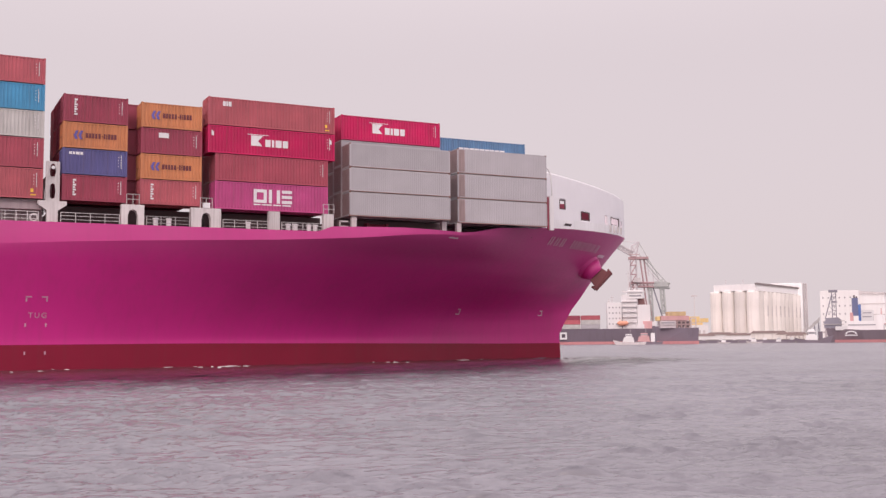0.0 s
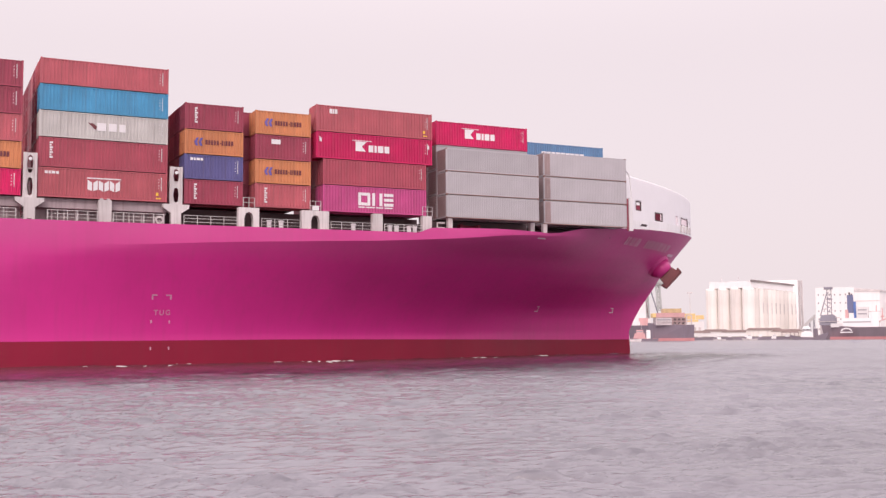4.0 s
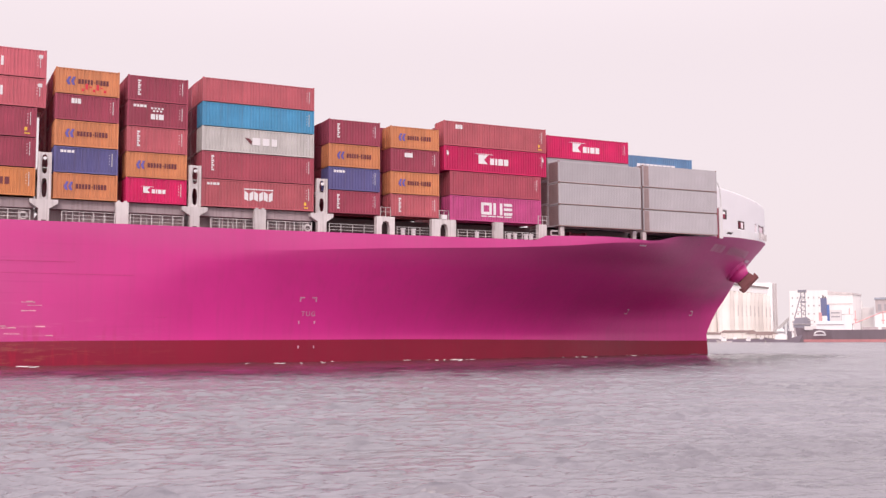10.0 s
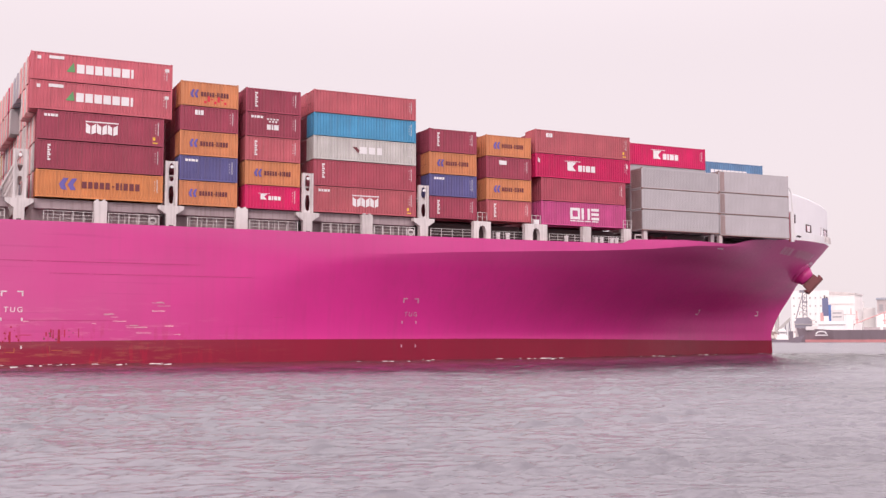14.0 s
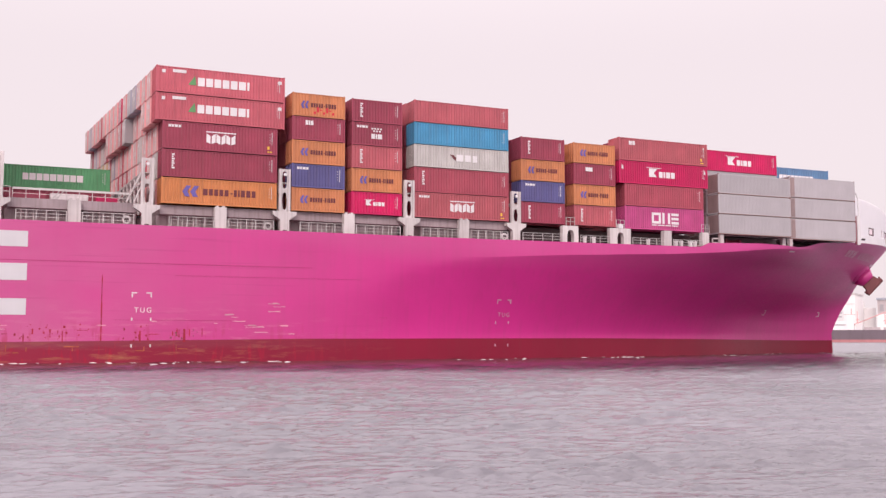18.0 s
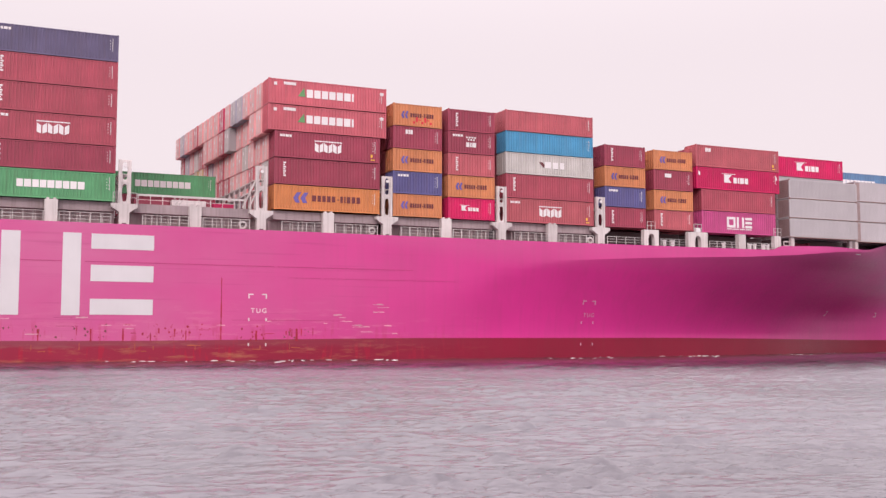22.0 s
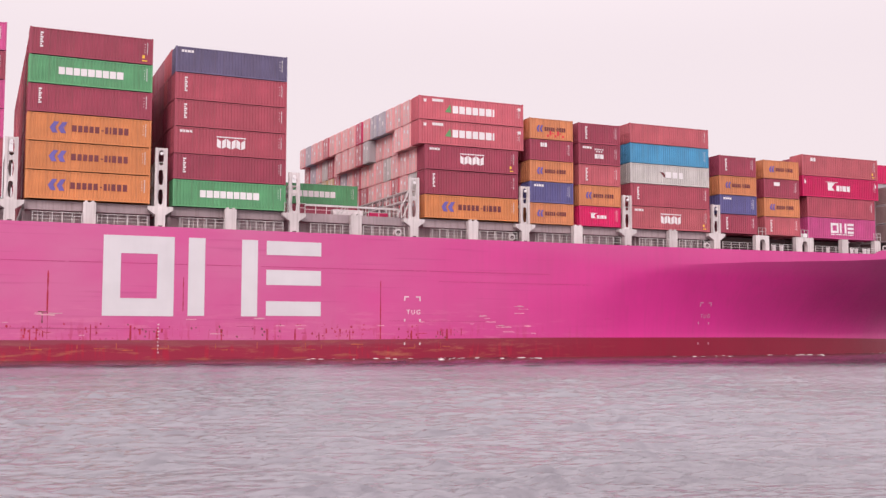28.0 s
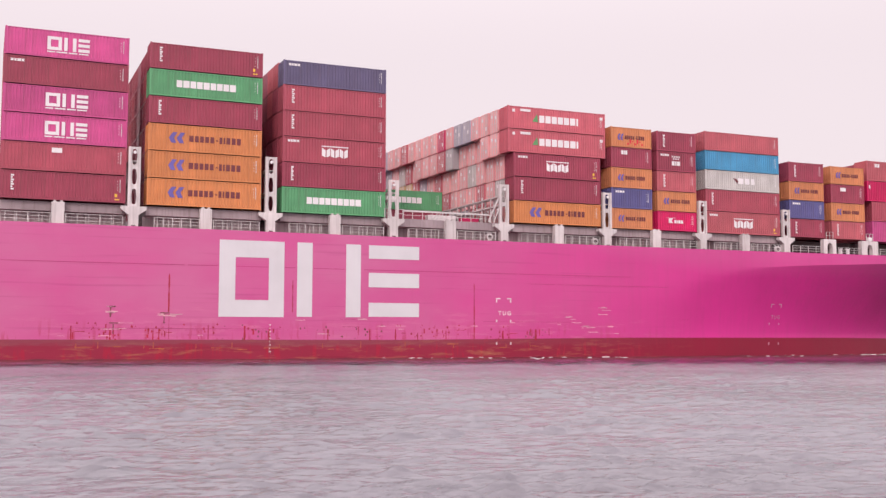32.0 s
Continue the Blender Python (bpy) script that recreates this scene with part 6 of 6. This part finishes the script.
def workboat(bearing, distance, length, hull_mat, house_mat, label, funnel=None):
    b = far("workboat", bearing, distance, label, "boat", group="harbour craft")
    k = length
    h = Shape().prism([(-k * 0.46, -0.3), (k * 0.46, -0.3), (k * 0.5, k * 0.09), (k * 0.2, k * 0.07), (-k * 0.3, k * 0.09), (-k * 0.56, k * 0.16)], -k * 0.14, k * 0.14)
    part("boat_hull", h.mesh("boat_hull", hull_mat), b)
    part("wheelhouse", Shape().prism([(-k * 0.25, k * 0.09), (k * 0.12, k * 0.08), (k * 0.1, k * 0.24), (-k * 0.2, k * 0.24)], -k * 0.09, k * 0.09).mesh("wheelhouse", house_mat), b)
    part("cabin_top", Shape().box(-k * 0.15, -k * 0.07, k * 0.24, k * 0.05, k * 0.07, k * 0.34).mesh("cabin_top", house_mat), b)
    part("window_band", Shape().box(-k * 0.14, -k * 0.075, k * 0.27, k * 0.04, -k * 0.071, k * 0.31).mesh("window_band", FARGLASS), b)
    part("mast", Shape().rod((0, 0, k * 0.34), (0, 0, k * 0.55), 0.1, 5).mesh("mast", PALEGREY), b)
    if funnel:
        part("funnel", Shape().box(k * 0.14, -k * 0.05, k * 0.08, k * 0.26, k * 0.05, k * 0.34).mesh("funnel", funnel), b)
    return b


workboat(20.15, 600, 17, PALEGREY, BUILDING, "small white pilot boat under way")
workboat(20.95, 622, 19, HAZEDBLACK, HAZEDRED, "harbour tug with a faded red house", BUILDING)
tg = workboat(29.25, 690, 20, HAZEDBLACK, BUILDING, "dark tug with a tall white wheelhouse", HAZEDBLACK)
part("dome", Shape().rod((-1.2, 0, 6.6), (-1.2, 0, 8.2), 2.6, 12, 1.7).mesh("dome", BUILDING), tg, "rounded white bridge")
part("bulwark", Shape().prism([(3, 1.5), (10, 1.7), (11.4, 4.6), (6, 3.0)], -2.6, 2.6).mesh("bulwark", HAZEDBLACK), tg)

# lattice mast, white block with windows, and the bulk carrier
lm = far("lattice_tower", 30.25, 760, "blue-grey loading derrick with a splayed leg", "derrick")
for x in (-1.0, 1.5):
    part("upright", Shape().rod((x, -1, 15), (x, -1, 33), 0.32, 6).rod((x, 1.4, 15), (x, 1.4, 33), 0.26, 6).mesh("upright", TOWERGREY), lm)
for z in (18, 21, 24, 27, 30):
    part("rung", Shape().rod((-1.0, -1, z), (1.5, -1, z), 0.2, 5).rod((-1.0, -1, z), (1.5, -1, z + 3), 0.14, 5).mesh("rung", TOWERGREY), lm)
part("tower_head", Shape().box(-3.0, -2, 33, 2.6, 2, 34.6).box(-1.6, -1.5, 26.2, 2.2, 1.5, 26.9).mesh("tower_head", TOWERGREY), lm)
part("brace", Shape().rod((-5.6, -1, 15.5), (-1.0, -1, 31.5), 0.34, 5).rod((-4.4, -1, 20), (-1.0, -1, 20), 0.2, 5).rod((-3.2, -1, 24), (-1.0, -1, 22), 0.18, 5).mesh("brace", TOWERGREY), lm)
part("machine_house", Shape().prism([(-6.4, 9.4), (4.6, 9.4), (4.6, 14.6), (2.4, 16.4), (-5.0, 16.0), (-6.4, 13)], -3, 3).mesh("machine_house", TOWERGREY), lm, "blue-grey machinery house")
part("walkway", Shape().box(-7.2, -3.6, 11.6, 6.0, -3.05, 12.0).box(3.4, -3.6, 14.0, 6.4, -3.05, 14.4).mesh("walkway", PALEGREY), lm)
part("tower_base", Shape().box(-6, -3, 2, -4.6, 3, 9.4).box(2.6, -3, 2, 4.0, 3, 9.4).box(-7, -3.2, 6.2, 7.5, 3.2, 7.2).box(-2.4, -2, 2, 0.4, 2, 9.4).mesh("tower_base", SHIPGREY), lm)
bd = far("warehouse", 30.5, 850, "white multi-storey warehouse with rows of small windows", "building")
part("wall", Shape().box(-13, 0, 2, 14, 30, 38).mesh("wall", BUILDING), bd)
for i in range(7):
    for k in range(4):
        part("window", cached("farwin", lambda: Shape().box(-0.45, -0.12, 0, 0.45, -0.02, 1.2).mesh("window", FARGLASS)), bd, m=pose(-11 + 3.8 * i, 0, 14 + 6 * k))
b2 = far("warehouse", 32.0, 870, "pale warehouse with a grey sloping roof edge", "building", turn=-12)
part("wall", Shape().box(-9, 0, 2, 9.5, 30, 35.6).mesh("wall", BUILDING), b2)
part("roof", Shape().prism([(-9.6, 35.6), (10, 35.0), (10, 36.4), (-9.6, 38.2)], -0.5, 30).mesh("roof", PALEGREY), b2, "grey roof")
for k in range(3):
    part("ledge", Shape().box(-9, -0.3, 12 + 8 * k, 9.5, -0.02, 12.5 + 8 * k).mesh("ledge", PALEGREY), b2)
b3 = far("warehouse", 33.0, 900, "white port building with a stepped roof", "building")
part("wall", Shape().box(-6, 0, 2, 9, 25, 26).box(-6, 1, 26, 1, 24, 31).mesh("wall", BUILDING), b3)
b4 = far("warehouse", 35.9, 880, "low pale port warehouse with a grey-blue roof storey", "building")
part("wall", Shape().box(-35, 0, 2, 40, 30, 21).mesh("wall", BUILDING), b4)
part("roof_storey", Shape().box(-34.6, 0.6, 21, 10, 29, 31.5).mesh("roof_storey", SHIPGREY), b4)
part("roof", Shape().box(-35.2, -0.4, 31.5, 10.6, 30, 33).mesh("roof", paint("roof_blue_grey", (0.36, 0.40, 0.47), 0.7, 0.2, 0.2, 0.1)), b4, "grey-blue flat roof")
for i in range(9):
    part("window", cached("farwide", lambda: Shape().box(0, 0.45, 23, 2.6, 0.58, 28).mesh("window", FARGLASS)), b4, m=pose(-33 + 4.6 * i, 0, 0))

s3 = far("bulk_carrier", 34.3, 720, "dark-hulled bulk carrier with white house and blue funnel", "cargo ship")
# dark hull lightened in its paint to look hazy far off
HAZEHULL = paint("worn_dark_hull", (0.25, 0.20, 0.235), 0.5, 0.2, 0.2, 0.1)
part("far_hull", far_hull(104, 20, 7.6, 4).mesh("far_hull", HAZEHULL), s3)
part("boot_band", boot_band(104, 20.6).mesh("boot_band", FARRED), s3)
for x0, x1, z0, z1 in ((-50, -43, 7.6, 10), (-43, -26, 7.6, 13.2), (-34.6, -28, 13.2, 20), (-26, -22, 7.6, 17), (-21, -17, 7.6, 11.5), (-5, 8, 7.6, 11)):
    part("deckhouse", Shape().box(x0, -6, z0, x1, 6, z1).mesh("deckhouse", BUILDING), s3, "white deckhouse block")
for x0, x1, z in ((-43, -26.2, 10.4), (-34.4, -28.2, 15.4), (-34.4, -28.2, 17.8)):
    part("window_band", Shape().box(x0 + 0.5, -6.12, z, x1 - 0.5, -6.02, z + 0.7).mesh("window_band", FARGLASS), s3)
part("funnel", Shape().box(-40.2, -2, 16.5, -36.6, 2, 27.6).mesh("funnel", paint("funnel_slate", (0.17, 0.19, 0.33), 0.5, 0.1, 0.1, 0.1)), s3, "slate-blue funnel")
part("funnel", Shape().box(-36.5, -1.6, 13.2, -35.1, 1.6, 23.5).mesh("funnel", FUNNELBLUE), s3, "bright blue funnel casing")
part("exhaust_pipe", Shape().rod((-38.8, 0, 27.6), (-38.8, 0, 29.4), 0.5, 8).rod((-37.4, 0, 27.6), (-37.2, 0, 28.6), 0.35, 8).mesh("exhaust_pipe", STEEL_AND_SHADE), s3)
part("vent_trunk", Shape().box(-41.4, -3, 13.2, -39.6, 1, 18.5).mesh("vent_trunk", HAZEDRED), s3, "faded red vent trunk")
for x, z0, x1, z1 in ((-22, 11, -4, 18.5), (-4, 18.5, 6, 19.5), (10, 9, 26, 17)):
    part("boom", Shape().rod((x, -1, z0), (x1, -1, z1), 0.35, 5).mesh("boom", HAZEDRED), s3, "pale pink cargo boom")
for x, z in ((-23.4, 21), (-20, 19.5), (8, 20), (-4, 18.5)):
    part("derrick_post", Shape().rod((x, 0, 7.6), (x, 0, z), 0.5, 6, 0.3).box(x - 0.9, -0.5, z * 0.7, x + 0.9, 0.5, z * 0.7 + 0.8).mesh("derrick_post", HAZEDRED), s3)
for i in range(5):
    part("hatch_coaming", cached("farhatch", lambda: Shape().box(0, -7, 7.6, 9, 7, 9.2).mesh("hatch_coaming", SHIPGREY)), s3, m=pose(-16 + 11 * i, 0, 0))
arc = [(-40.7 + 3.4 * math.cos(math.pi * i / 8), 5.2 + 2.0 * math.sin(math.pi * i / 8)) for i in range(9)]
brim = [(-40.7 + 2.5 * math.cos(math.pi * i / 8), 5.2 + 1.2 * math.sin(math.pi * i / 8)) for i in range(9)]
em = Shape().box(-44.4, -10.15, 4.1, -37.0, -10.02, 4.8)
for i in range(8):
    em.prism([arc[i], arc[i + 1], brim[i + 1], brim[i]], -10.15, -10.02)
part("emblem", em.mesh("emblem", WHITE), s3, "white arc and bar on the hull")

# coal heap, conveyor and small craft between the silos and the lattice tower
heap = far("coal_heap", 28.1, 790, "brown heap of bulk cargo on the quay", "heap")
hv = []
for i in range(13):
    u = -1 + i / 6
    top = 4.4 * (1 - abs(u) ** 2.2) + 0.4 * math.sin(9 * u)
    hv += [(9.5 * u, -7, 2), (9.5 * u, 0, 2.4 + max(0, top)), (9.5 * u, 7, 2)]
part("mound", Shape().add(hv, [(3 * i + j, 3 * i + j + 1, 3 * i + j + 4, 3 * i + j + 3) for i in range(12) for j in range(2)]).mesh("mound", paint("heap_brown", (0.30, 0.22, 0.20), 0.9, 0.3, 0.2, 0.3)), heap)
osh = far("quay_shed", 28.35, 768, "open shed on posts with a brown roof", "shed", group="sheds on the quay")
part("roof", Shape().prism([(-6, 4.6), (6, 4.6), (5, 5.6), (-5, 5.6)], -3, 3).mesh("roof", ROOFBROWN), osh)
for x in (-5.4, -2.7, 0, 2.7, 5.2):
    part("post", cached("shedpost", lambda: Shape().box(0, -2.6, 2, 0.3, -2.3, 4.6).mesh("post", SHIPBROWN)), osh, m=pose(x, 0, 0))
cv = far("conveyor", 29.35, 775, "grey inclined conveyor gallery on trestles", "conveyor")
part("gallery", Shape().prism([(-6.6, 6.0), (2.9, 14.4), (2.9, 17.0), (-6.6, 8.2)], -1.2, 1.2).mesh("gallery", paint("gallery_grey", (0.50, 0.49, 0.49), 0.8, 0.2, 0.2, 0.1)), cv)
for x, z in ((-4.5, 7.6), (-0.5, 11.4), (2.2, 14)):
    part("trestle", Shape().rod((x - 0.9, 0, 2), (x, 0, z), 0.25, 5).rod((x + 0.9, 0, 2), (x, 0, z), 0.25, 5).mesh("trestle", TOWERGREY), cv)
for b, d, k in ((23.2, 735, 9), (24.9, 730, 8), (26.4, 735, 10), (27.6, 728, 9)):
    workboat(b, d, k, PALEGREY if k != 9 else HAZEDBLACK, BUILDING, "small moored harbour launch with a pale cabin")


def motions():
    for ob, m in ABOARD:
        walk(ob, [(t, p @ m) for t, p in SHIP_POSES])
    walk(water, [(t, pose(-0.25 * t, -0.2 * t, 0)) for t in KEY_TIMES])


motions()
